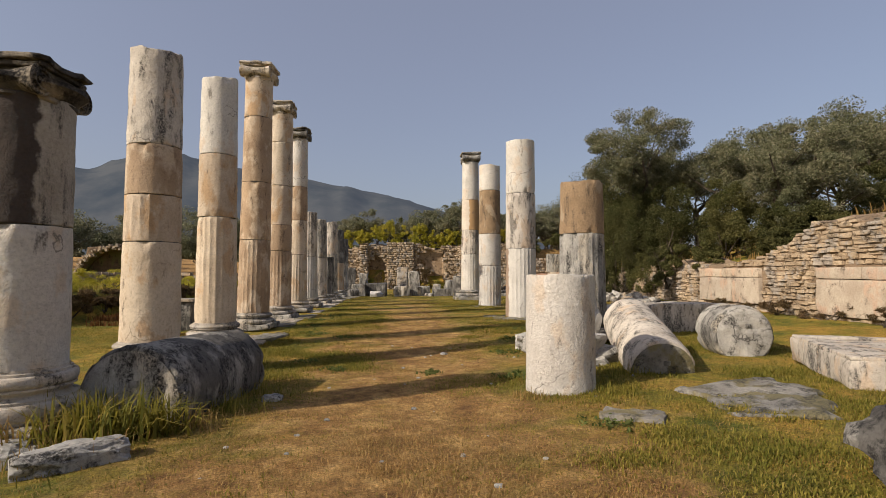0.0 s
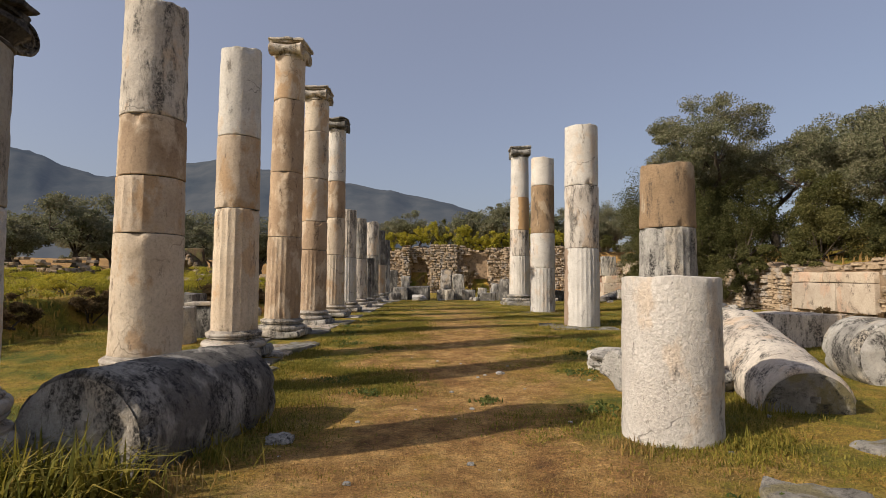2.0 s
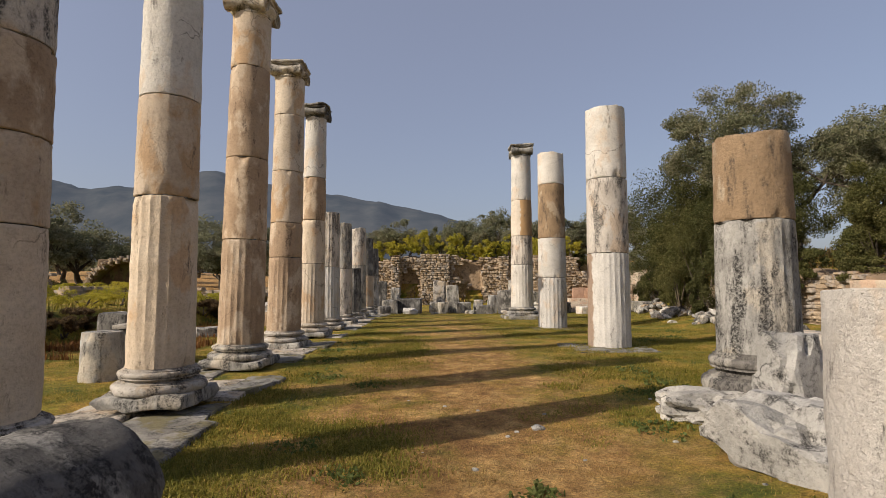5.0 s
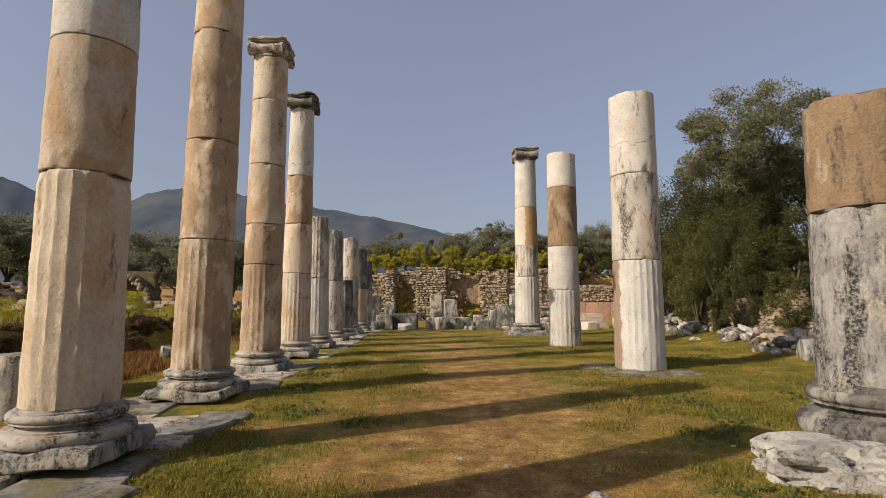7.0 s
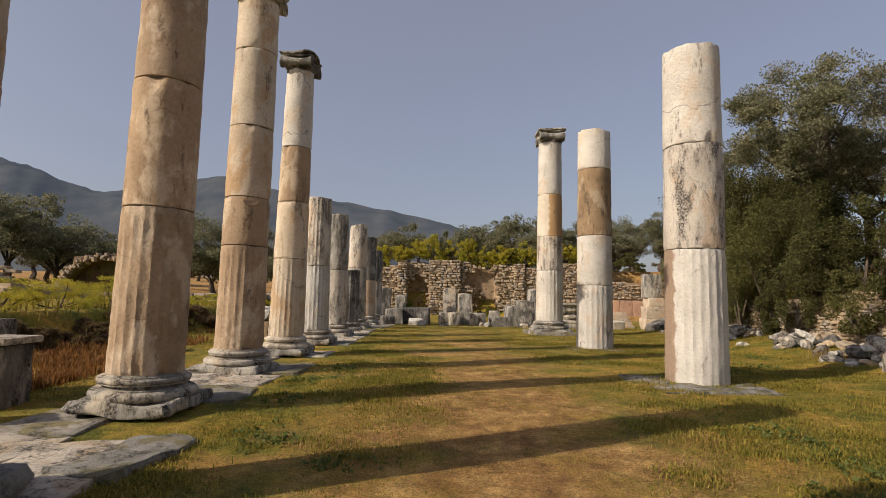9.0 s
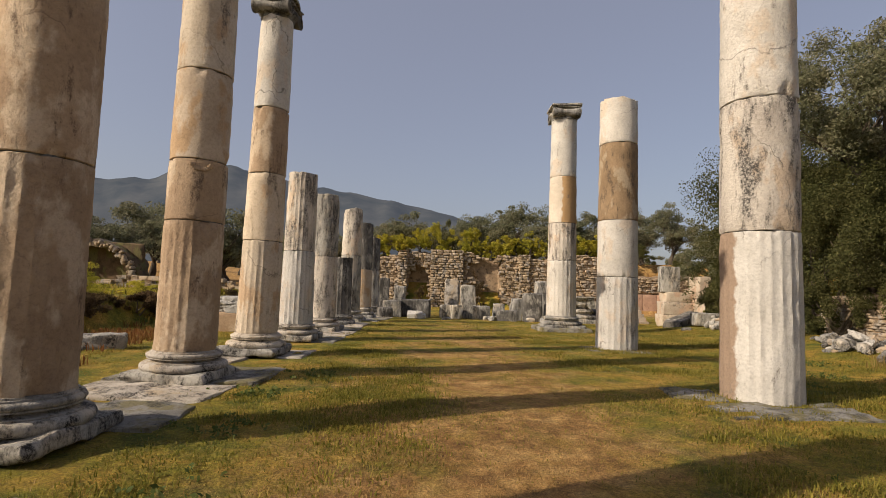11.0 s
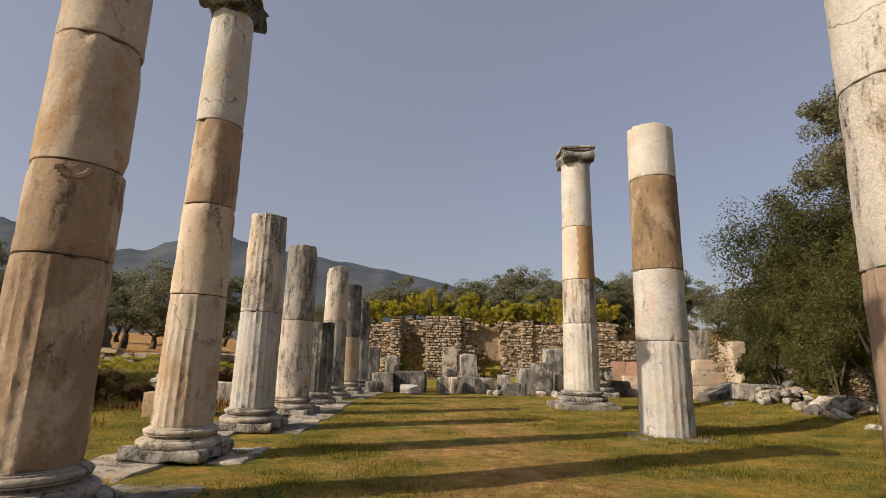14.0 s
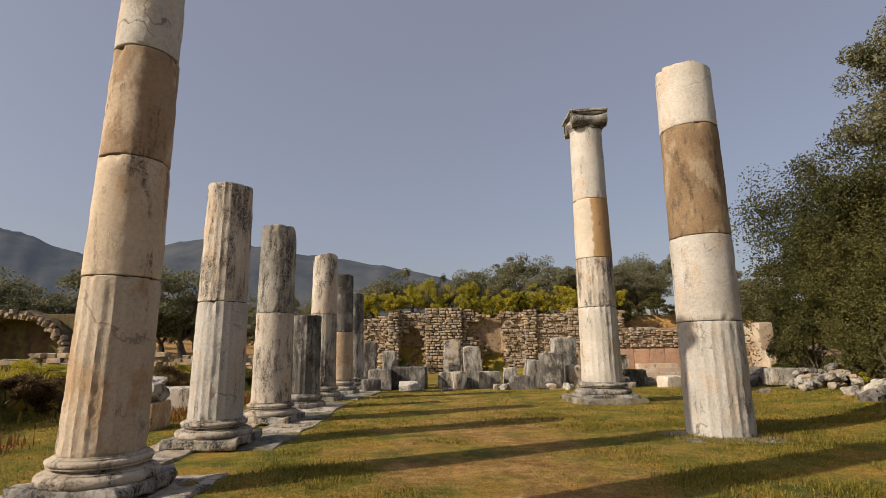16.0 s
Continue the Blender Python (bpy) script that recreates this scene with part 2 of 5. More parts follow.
def ground_material():
    m, nt, b, geo = start("meadow_ground", 0.95)
    pos = geo.outputs["Position"]
    grass = ramp(nt, noise_tex(nt, pos, 1.1, 6, 0.65), [(0.37, (0.085, 0.105, 0.016)), (0.48, (0.20, 0.175, 0.028)), (0.62, (0.34, 0.22, 0.05))])
    soil = ramp(nt, noise_tex(nt, pos, 2.4, 7, 0.7), [(0.36, (0.185, 0.10, 0.04)), (0.5, (0.32, 0.19, 0.075)), (0.64, (0.47, 0.31, 0.135))])
    sep = nt.nodes.new("ShaderNodeSeparateXYZ")
    nt.links.new(pos, sep.inputs[0])
    # trodden strip along the nave: worn where feet pass, most worn near its start
    def math_node(op, a, bb):
        node = nt.nodes.new("ShaderNodeMath")
        node.operation = op
        for s, v in zip(node.inputs, (a, bb)):
            if isinstance(v, (int, float)):
                s.default_value = v
            else:
                nt.links.new(v, s)
        return node.outputs[0]
    off = math_node("ABSOLUTE", math_node("ADD", sep.outputs[0], 0.1), 0.0)
    worn = math_node("SUBTRACT", 1.0, math_node("DIVIDE", off, 3.4))
    fade = math_node("SUBTRACT", 1.25, math_node("DIVIDE", sep.outputs[1], 34.0))
    wn_ = math_node("MULTIPLY", worn, fade)
    wn_ = math_node("ADD", wn_, math_node("MULTIPLY", math_node("SUBTRACT", noise_tex(nt, pos, 0.9, 9, 0.72), 0.5), 2.6))
    col = mix(nt, ramp(nt, wn_, [(0.2, (0, 0, 0)), (0.75, (1, 1, 1))]), grass, soil)
    fine = noise_tex(nt, pos, 38, 9, 0.8)
    col = mix(nt, 0.9, col, ramp(nt, fine, [(0.36, (0.45, 0.43, 0.4)), (0.62, (1.6, 1.55, 1.4))]), "MULTIPLY")
    mid = noise_tex(nt, pos, 7, 6, 0.7)
    col = mix(nt, 0.5, col, ramp(nt, mid, [(0.36, (0.55, 0.56, 0.5)), (0.62, (1.5, 1.44, 1.3))]), "MULTIPLY")
    nt.links.new(col, b.inputs["Base Color"])
    bump(nt, b, mix(nt, 0.5, fine, mid), 1.0, 0.09)
    return m


M["ground"] = ground_material()


def mountain_material():
    m, nt, b, geo = start("mountain_haze_glow", 1.0)
    pos = geo.outputs["Position"]
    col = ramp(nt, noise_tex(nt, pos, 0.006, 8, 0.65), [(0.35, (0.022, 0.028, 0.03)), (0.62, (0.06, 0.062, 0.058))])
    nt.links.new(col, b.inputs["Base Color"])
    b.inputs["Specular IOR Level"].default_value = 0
    # blue distance haze painted on as a faint emission
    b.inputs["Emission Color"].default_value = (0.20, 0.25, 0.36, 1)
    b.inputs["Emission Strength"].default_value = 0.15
    return m


M["mountain"] = mountain_material()


# ---- building helpers ----
def thing(name, label, category, at=(0, 0, 0), group="", turn=0):
    ob = new(name)
    ob.matrix_basis = pose(*at, 0, 0, turn)
    return tagged(ob, label, category, group)


def link(name, bm, material, parent=None, label="", smooth=True):
    me = bpy.data.meshes.new(name)
    bm.to_mesh(me)
    bm.free()
    me.materials.append(material)
    if smooth:
        me.shade_smooth()
        me.set_sharp_from_angle(angle=radians(38))
    ob = new(name, me)
    if parent:
        ob.parent = parent
    return tagged(ob, label)


def part(name, bm, material, parent, label="", smooth=True):
    return link(name, bm, material, parent, label, smooth)


def from_arrays(name, verts, faces, material, parent=None, label="", smooth=False):
    me = bpy.data.meshes.new(name)
    verts, faces = np.asarray(verts, np.float32), np.asarray(faces, np.int32)
    k = faces.shape[1]
    me.vertices.add(len(verts))
    me.vertices.foreach_set("co", verts.ravel())
    me.loops.add(faces.size)
    me.loops.foreach_set("vertex_index", faces.ravel())
    me.polygons.add(len(faces))
    me.polygons.foreach_set("loop_start", np.arange(0, faces.size, k, dtype=np.int32))
    me.update(calc_edges=True)
    me.validate()
    me.materials.append(material)
    if smooth:
        me.shade_smooth()
    ob = new(name, me)
    if parent:
        ob.parent = parent
    return tagged(ob, label)


def nz(x, y, z, s):
    return noise.noise((x * s, y * s, z * s))


def fbm(x, y, z=0.0, s=1.0, octaves=4):
    return noise.fractal((x * s, y * s, z * s), 1.0, 2.0, octaves)


def lathe(bm, profile, segs=64, seed=0.0, rough=0.01, facets=0, chips=0.0, cap=True, oval=1.0):
    """Rings of radius r at height z, roughened by noise; facets: flat flutings; chips: broken rims at both ends."""
    rings = []
    if facets:
        segs = facets * max(5, round(segs / facets))
    z0, z1 = profile[0][1], profile[-1][1]
    for r, z in profile:
        ring = []
        for i in range(segs):
            a = 2 * math.pi * i / segs
            rr = r
            if facets:
                w = 2 * math.pi / facets
                half = (a % w) - w / 2
                worn = 0.4 + 0.6 * smooth(-0.5, 0.0, fbm(math.cos(a) * 0.5 + seed, math.sin(a) * 0.5, z * 0.5, 2.0, 3))
                rr = r * (1 - worn * (1 - math.cos(w / 2) / math.cos(half) + 0.02 * math.cos(math.pi * half / w)))
            c, s = math.cos(a), math.sin(a)
            n = fbm(c * r + seed, s * r + seed * 1.7, z, 3.2, 4)
            rr += rough * (0.9 * n + 0.5 * nz(c * r + seed, s * r, z + seed, 14))
            if chips:
                e = min(z - z0, z1 - z)
                k = max(0.0, nz(c * r * 1.2 + seed * 3, s * r * 1.2, (z > (z0 + z1) / 2) * 9 + seed, 4.5) - 0.12)
                rr -= min(0.09, chips * k * 2.2) * max(0.0, 1 - e / (0.05 + 0.25 * k))
            ring.append(bm.verts.new((rr * c, rr * s * oval, z)))
        rings.append(ring)
    for lo, hi in zip(rings, rings[1:]):
        for i in range(segs):
            j = (i + 1) % segs
            bm.faces.new((lo[i], lo[j], hi[j], hi[i]))
    if cap:
        bm.faces.new(rings[-1])
        bm.faces.new(rings[0][::-1])
    return rings


def rough_box(bm, sx, sy, sz, cuts=4, rough=0.03, seed=0.0, bevel=0.02, at=(0, 0, 0), turn=0.0, tilt=(0, 0)):
    """A worn block standing on its own foot, corners rounded and faces uneven."""
    tmp = bmesh.new()
    bmesh.ops.create_cube(tmp, size=1.0)
    bmesh.ops.scale(tmp, vec=(sx, sy, sz), verts=tmp.verts)
    if bevel:
        bmesh.ops.bevel(tmp, geom=tmp.edges[:], offset=bevel, segments=2, affect="EDGES", profile=0.6)
    if cuts:
        bmesh.ops.subdivide_edges(tmp, edges=[e for e in tmp.edges if e.calc_length() > min(sx, sy, sz) * 0.45], cuts=cuts, use_grid_fill=True)
    m = pose(at[0], at[1], at[2] + sz / 2, tilt[0], tilt[1], turn)
    for v in tmp.verts:
        p = v.co
        n = Vector((fbm(p.x + seed, p.y, p.z, 2.2, 4), fbm(p.x, p.y + seed, p.z + 5, 2.2, 4), fbm(p.x, p.y + 9, p.z + seed, 2.2, 4)))
        corner = abs(p.x / sx) + abs(p.y / sy) + abs(p.z / sz)
        shrink = max(0.0, corner - 1.0) * max(0.0, nz(p.x, p.y + seed, p.z, 2.5) + 0.25)
        v.co = m @ (p * (1 - min(0.25, shrink * rough * 6)) + n * rough * 0.6 + Vector((nz(p.x, p.y, p.z + seed, 8), nz(p.x + seed, p.y, p.z, 8), nz(p.x, p.y + seed, p.z, 8))) * rough * 0.45)
    me = bpy.data.meshes.new("tmp")
    tmp.to_mesh(me)
    tmp.free()
    bm.from_mesh(me)
    bpy.data.meshes.remove(me)


def boulder(bm, sx, sy, sz, seed=0.0, rough=0.25, level=3, at=(0, 0, 0), sharp=0.0):
    tmp = bmesh.new()
    bmesh.ops.create_icosphere(tmp, subdivisions=level, radius=0.5)
    for v in tmp.verts:
        p = v.co.copy()
        k = 1 + rough * fbm(p.x + seed, p.y + seed * 0.7, p.z, 2.4, 5)
        if sharp:
            k += sharp * (abs(nz(p.x + seed, p.y, p.z + seed, 3.1)) - 0.25)
        p *= k
        p.x, p.y, p.z = [math.copysign(min(abs(c), 0.42) * 1.1, c) for c in p]
        v.co = Vector((p.x * sx + at[0], p.y * sy + at[1], (p.z + 0.42) * sz + at[2]))
    me = bpy.data.meshes.new("tmp")
    tmp.to_mesh(me)
    tmp.free()
    bm.from_mesh(me)
    bpy.data.meshes.remove(me)


# ---- ground, terraces, mountain ----
def smooth(a, b, v):
    k = min(1.0, max(0.0, (v - a) / (b - a)))
    return k * k * (3 - 2 * k)


WALL_X, WALL_Y = 10.5, 54.0


def height(x, y):
    """The lie of the land: a level nave, a bank beyond the left row, terraces behind the walls."""
    z = float(np.interp(y, (3, 6, 9.5, 12.2, 16, 28, 36, 52), (0, -0.1, -0.16, -0.05, 0.04, 0.03, -0.12, -0.22))) + 0.025 * fbm(x, y, 0, 0.35, 3)
    z += 0.14 * smooth(0.4, 4.0, x) * (1 - smooth(9, 14, y))
    z -= 0.2 * math.exp(-((x + 4.3) / 1.0) ** 2 - ((y - 5.1) / 1.1) ** 2)
    edge = -9.6 + 0.5 * fbm(y, 3.1, 0, 0.3, 2)
    z += 0.8 * smooth(-edge, -edge + 0.9, -x) * smooth(9, 13, y) + 0.05 * max(0, -x - 11) * smooth(9, 16, y) * (x > -60)
    z += 0.35 * smooth(6.5, 10.2, x) * (1 - smooth(30, 36, y))
    if x > WALL_X and y < 36:
        z += (1.3 + 1.1 * (1 - smooth(12.5, 15.5, y)) + 0.2 * min(x - WALL_X, 9)) * smooth(WALL_X + 0.2, WALL_X + 0.7, x) * (1 - smooth(34, 36, y))
    if y > WALL_Y:
        z += 4.2 * smooth(WALL_Y + 1.45, WALL_Y + 2.0, y) * smooth(-14, -9, x) + 0.03 * min(y - WALL_Y, 60)
    r = math.hypot(x, y)
    return z + 0.12 * smooth(12, 30, abs(x)) * fbm(x, y, 0, 0.2, 3) + 6 * smooth(150, 900, r)


def axis_steps(lo, hi, step, far):
    mid = list(np.arange(lo, hi, step))
    up, down, d = [], [], step
    v = hi
    while v < far:
        up.append(v)
        d *= 1.16
        v += d
    v, d = lo - step, step
    while v > -far:
        down.append(v)
        d *= 1.16
        v -= d
    return down[::-1] + mid + up + [far]


gx, gy = axis_steps(-12, 12, 0.16, 3000), axis_steps(1, 38, 0.16, 3000)
gverts = [(x, y, height(x, y) + (0.012 * nz(x, y, 0, 2.3) if abs(x) < 12 and y < 40 else 0)) for y in gy for x in gx]
nx = len(gx)
gf = [(j * nx + i, j * nx + i + 1, (j + 1) * nx + i + 1, (j + 1) * nx + i) for j in range(len(gy) - 1) for i in range(nx - 1)]
tagged(from_arrays("ground", gverts, gf, M["ground"], smooth=True), "trodden brown earth and short yellow-green grass", "ground", kind="structure")


def ridge(lat):
    """Skyline height over distance, by the tangent of the bearing."""
    h = np.interp(lat, (-1.9, -1.2, -0.9, -0.8, -0.7, -0.6, -0.48, -0.43, -0.35, -0.2, -0.1, 0.0, 0.06, 0.2, 0.4, 1.0), (0.2, 0.28, 0.255, 0.222, 0.19, 0.20, 0.222, 0.222, 0.20, 0.175, 0.158, 0.136, 0.12, 0.08, 0.04, 0.01))
    return float(h) + 0.007 * fbm(lat * 9, 2.0, 0, 1, 5)


mv, mf, COLS, ROWS_M = [], [], 220, 26
for j in range(ROWS_M):
    k = j / (ROWS_M - 1)
    d = 1100 + 900 * k
    for i in range(COLS):
        lat = -1.9 + 2.9 * i / (COLS - 1)
        prof = math.sin(min(1, k * 1.25) * math.pi / 2) ** 1.3 * (1 if k < 0.8 else 1 - (k - 0.8) * 1.5)
        fold = 1 + 0.16 * fbm(lat * 14, k * 3, 0, 1, 5) * (1 - k)
        mv.append((lat * d, d, ridge(lat) * 1800 * prof * fold - 5))
for j in range(ROWS_M - 1):
    for i in range(COLS - 1):
        a = j * COLS + i
        mf.append((a, a + 1, a + COLS + 1, a + COLS))
tagged(from_arrays("backdrop_mountain", mv, mf, M["mountain"], smooth=True), "distant wooded mountain ridge, blue haze painted on as a glow", "mountain", kind="structure")


# ---- columns ----
def drum_profile(r0, r1, z0, z1, step=0.05):
    n = max(3, int((z1 - z0) / step))
    e = 0.006
    prof = [(r0 - e, z0 + 0.002), (r0, z0 + 0.009)]
    prof += [(r0 + (r1 - r0) * k / n, z0 + 0.009 + (z1 - z0 - 0.018) * k / n) for k in range(1, n)]
    return prof + [(r1, z1 - 0.009), (r1 - e, z1 - 0.002)]


def ionic_base(parent, r, z0, z1, seed, mat, square=True):
    """Plinth, two tori with a hollow between, seen worn and cracked."""
    if square:
        bm = bmesh.new()
        rough_box(bm, r * 2.75, r * 2.75, (z1 - z0) * 0.36, 7, 0.06, seed, 0.02, (0, 0, z0), seed * 7 % 5 - 2.5)
        part("plinth", bm, M["grey"], parent, "worn square marble plinth")
    h0 = z0 + (z1 - z0) * 0.33
    h = z1 - h0
    prof = [(r * 1.24, h0)]
    prof += [(r * 1.26 + 0.13 * r * math.sin(a), h0 + h * 0.20 * (1 - math.cos(a))) for a in np.linspace(0.1, math.pi - 0.1, 9)]
    prof += [(r * 1.22, h0 + h * 0.405), (r * 1.22, h0 + h * 0.45), (r * 1.10, h0 + h * 0.47), (r * 1.03, h0 + h * 0.53), (r * 1.07, h0 + h * 0.60), (r * 1.17, h0 + h * 0.615), (r * 1.17, h0 + h * 0.655)]
    prof += [(r * 1.12 + 0.085 * r * math.sin(a), h0 + h * (0.66 + 0.11 * (1 - math.cos(a)))) for a in np.linspace(0.1, math.pi - 0.1, 7)]
    prof += [(r * 1.09, h0 + h * 0.885), (r * 1.09, h0 + h * 0.93), (r * 1.03, h0 + h * 0.94), (r * 1.02, h0 + h)]
    bm = bmesh.new()
    lathe(bm, prof, 72, seed, 0.009, 0, 0.03)
    part("base_moulding", bm, M[mat], parent, "chipped round base of swelling rings")


def volute(bm, w, rad, at, seed):
    """A scroll bolster lying along x, pinched in the middle, spirals raised on both ends."""
    prof = []
    for k in range(15):
        u = -1 + 2 * k / 14
        prof.append((rad * (0.62 + 0.38 * abs(u) ** 1.5), u * w / 2))
    tmp = bmesh.new()
    lathe(tmp, prof, 26, seed, 0.014, 0, 0.03)
    for side in (-1, 1):
        pts = []
        for k in range(40):
            a = k / 39 * math.pi * 4.6
            pts.append((rad * (0.95 - 0.8 * k / 39), a * side))
        for (r0, a0), (r1, a1) in zip(pts, pts[1:]):
            quad = []
            for rr, aa in ((r0, a0), (r1, a1), (r1 * 0.88, a1), (r0 * 0.88, a0)):
                quad.append((rr * math.cos(aa), rr * math.sin(aa)))
            lo = [tmp.verts.new((x, y, side * w / 2 - side * 0.01)) for x, y in quad]
            hi = [tmp.verts.new((x, y, side * w / 2 + side * 0.022)) for x, y in quad]
            tmp.faces.new(hi if side > 0 else hi[::-1])
            for i in range(4):
                tmp.faces.new((lo[i], lo[(i + 1) % 4], hi[(i + 1) % 4], hi[i]))
    bmesh.ops.transform(tmp, matrix=pose(*at, 0, 90, 0), verts=tmp.verts)
    bmesh.ops.recalc_face_normals(tmp, faces=tmp.faces)
    me = bpy.data.meshes.new("tmp")
    tmp.to_mesh(me)
    tmp.free()
    bm.from_mesh(me)
    bpy.data.meshes.remove(me)


def ionic_capital(parent, r, z, seed, mat="grey", scale=1.0):
    """Echinus, channel block, two scroll bolsters and a moulded abacus."""
    s = r / 0.30 * scale
    bm = bmesh.new()
    rough_box(bm, 0.70 * s, 0.62 * s, 0.15 * s, 5, 0.03, seed, 0.015, (0, 0, z + 0.16 * s))
    capital = part("capital", bm, M[mat], parent, "weathered scroll capital")
    bm = bmesh.new()
    lathe(bm, [(r * 0.98, z - 0.03), (r * 1.05, z - 0.01), (r * 1.05, z + 0.015), (r * 1.0, z + 0.03 * s), (r * 1.12, z + 0.08 * s), (r * 1.26, z + 0.14 * s), (r * 1.25, z + 0.19 * s)], 60, seed, 0.016, 0, 0.05)
    part("echinus", bm, M[mat], capital, "egg-moulded ring, weathered")
    for side in (-1, 1):
        bm = bmesh.new()
        volute(bm, 0.76 * s, 0.155 * s, (0, side * 0.34 * s, z + 0.155 * s), seed + side)
        part("volute", bm, M[mat], capital, "rolled scroll of the capital")
    bm = bmesh.new()
    rough_box(bm, 0.80 * s, 0.80 * s, 0.05 * s, 5, 0.03, seed + 3, 0.012, (0, 0, z + 0.30 * s))
    rough_box(bm, 0.88 * s, 0.88 * s, 0.06 * s, 7, 0.06, seed + 5, 0.012, (0, 0, z + 0.345 * s))
    part("abacus", bm, M[mat], capital, "broken-edged square top slab")


def column(x, y, label, drums, r_at, base=None, capital=None, seed=0.0, group="", broken=0.0, lean=(0, 0)):
    """drums: (z from, z to, material, facets) from the ground up; r_at(z): the shaft's radius."""
    top = thing("ruined_column", label, "column", (x, y, 0), group)
    top.matrix_basis = pose(x, y, 0, lean[0], lean[1], 0)
    for i, (z0, z1, mat, facets) in enumerate(drums):
        bm = bmesh.new()
        sd = seed * 3.7 + i * 2.3
        rings = lathe(bm, drum_profile(r_at(z0), r_at(z1), z0 + 0.004, z1 - 0.004), 96, sd, 0.009, facets, 0.045)
        if i == len(drums) - 1 and broken:
            for v in bm.verts:
                k = smooth(z1 - 0.55, z1, v.co.z)
                v.co.z -= k * broken * (0.5 + 0.9 * fbm(v.co.x + sd, v.co.y, 0, 1.7, 4))
        part("drum", bm, M[mat], top)
        if i and mat != "core":
            bm = bmesh.new()
            lathe(bm, [(r_at(z0) - 0.03, z0 - 0.012), (r_at(z0) - 0.03, z0 + 0.012)], 32, 0, 0)
            part("joint", bm, M["grey_dark"], top, "dark joint between drums")
    if base:
        ionic_base(top, r_at(base[1]), base[0], base[1], seed, base[2], base[3] if len(base) > 3 else True)
    if capital:
        ionic_capital(top, r_at(capital[0]), capital[0], seed, capital[1], capital[2] if len(capital) > 2 else 1.0)
    return top


def taper(r0, z0, r1, z1):
    return lambda z: r0 + (r1 - r0) * (z - z0) / (z1 - z0)


LEFT = "columns of the western row"
RIGHT = "columns of the eastern row"
column(-3.95, 5.5, "short weathered column topped by a blackened scroll capital", [(0.56, 1.96, "pitted", 0), (1.96, 3.24, "dark_flank", 0)], taper(0.44, 0.4, 0.42, 3.3), (-0.2, 0.58, "base"), (3.2, "black", 0.68), 1.0, LEFT)
column(-4.14, 8.56, "tall broken column of white and tan drums, no capital", [(0.43, 1.97, "ivory", 0), (1.97, 2.70, "cream", 20), (2.70, 3.485, "tan", 0), (3.485, 5.1, "white_dark", 0)], taper(0.43, 0.5, 0.384, 4.5), (0.0, 0.44, "base"), None, 2.0, LEFT, 0.14)
column(-4.12, 11.24, "tall pale column with a fluted lower drum, top broken", [(0.46, 2.64, "ivory", 20), (2.64, 3.95, "cream", 0), (3.95, 5.64, "white", 0)], taper(0.405, 0.5, 0.36, 5.5), (0.0, 0.47, "base"), None, 3.0, LEFT, 0.08)
column(-4.22, 14.17, "full tan column with a scroll capital", [(0.44, 2.35, "tan", 22), (2.35, 3.88, "tan", 0), (3.88, 5.62, "tan", 0), (5.62, 6.68, "cream", 0)], taper(0.409, 0.5, 0.352, 6.4), (0.03, 0.45, "grey"), (6.66, "base", 0.84), 4.0, LEFT, 0.0, (0, 0.53))
lugged = column(-4.28, 17.0, "full column of cream and tan drums with a scroll capital", [(0.44, 2.18, "tan", 22), (2.18, 3.01, "tan", 0), (3.01, 4.26, "cream", 0), (4.26, 5.64, "ivory", 0), (5.64, 6.6, "ivory", 0)], taper(0.396, 0.6, 0.351, 6.4), (0.06, 0.45, "base"), (6.58, "base", 0.80), 5.0, LEFT, 0.0, (0, 0.25))
bm = bmesh.new()
for k in range(9):
    a = math.pi * (1.08 + 0.84 * k / 8)
    rough_box(bm, 0.055, 0.05, 0.05, 1, 0.012, k * 1.1, 0.012, (math.cos(a) * 0.115, 0, math.sin(a) * 0.09))
bmesh.ops.transform(bm, matrix=pose(0.19, -0.315, 2.93, 0, 0, 31), verts=bm.verts)
part("lifting_boss", bm, M["tan"], lugged, "crescent-shaped lifting boss")
column(-4.29, 19.6, "full pale column with one tan drum and a dark scroll capital", [(0.45, 2.15, "ivory", 22), (2.15, 3.41, "ivory", 0), (3.41, 4.66, "tan", 0), (4.66, 6.47, "white", 0)], taper(0.381, 0.5, 0.303, 6.4), (0.07, 0.46, "base"), (6.45, "grey_dark", 0.90), 6.0, LEFT, 0.0, (0, 0.42))
column(-4.41, 22.4, "half-height fluted grey column, top broken off", [(0.43, 2.16, "white", 22), (2.16, 4.09, "white_dark", 22)], taper(0.394, 0.4, 0.34, 4.2), (0.06, 0.44, "base"), None, 7.0, LEFT, 0.06)
column(-4.44, 25.0, "half-height column with a lichen-dark upper drum", [(0.43, 2.18, "white_dark", 0), (2.18, 3.99, "grey", 0)], taper(0.386, 0.4, 0.352, 4), (0.05, 0.44, "base"), None, 8.0, LEFT, 0.05)
column(-4.5, 27.6, "short dark grey fluted column stump", [(0.40, 2.32, "grey_dark", 20)], taper(0.39, 0.4, 0.37, 2.3), (-0.1, 0.40, "grey"), None, 9.0, LEFT, 0.04)
column(-4.75, 30.5, "half-height grey column with a white upper drum", [(0.42, 2.55, "grey", 22), (2.55, 4.45, "white_dark", 0)], taper(0.42, 0.4, 0.37, 4.4), (-0.1, 0.42, "grey"), None, 10.0, LEFT, 0.15)
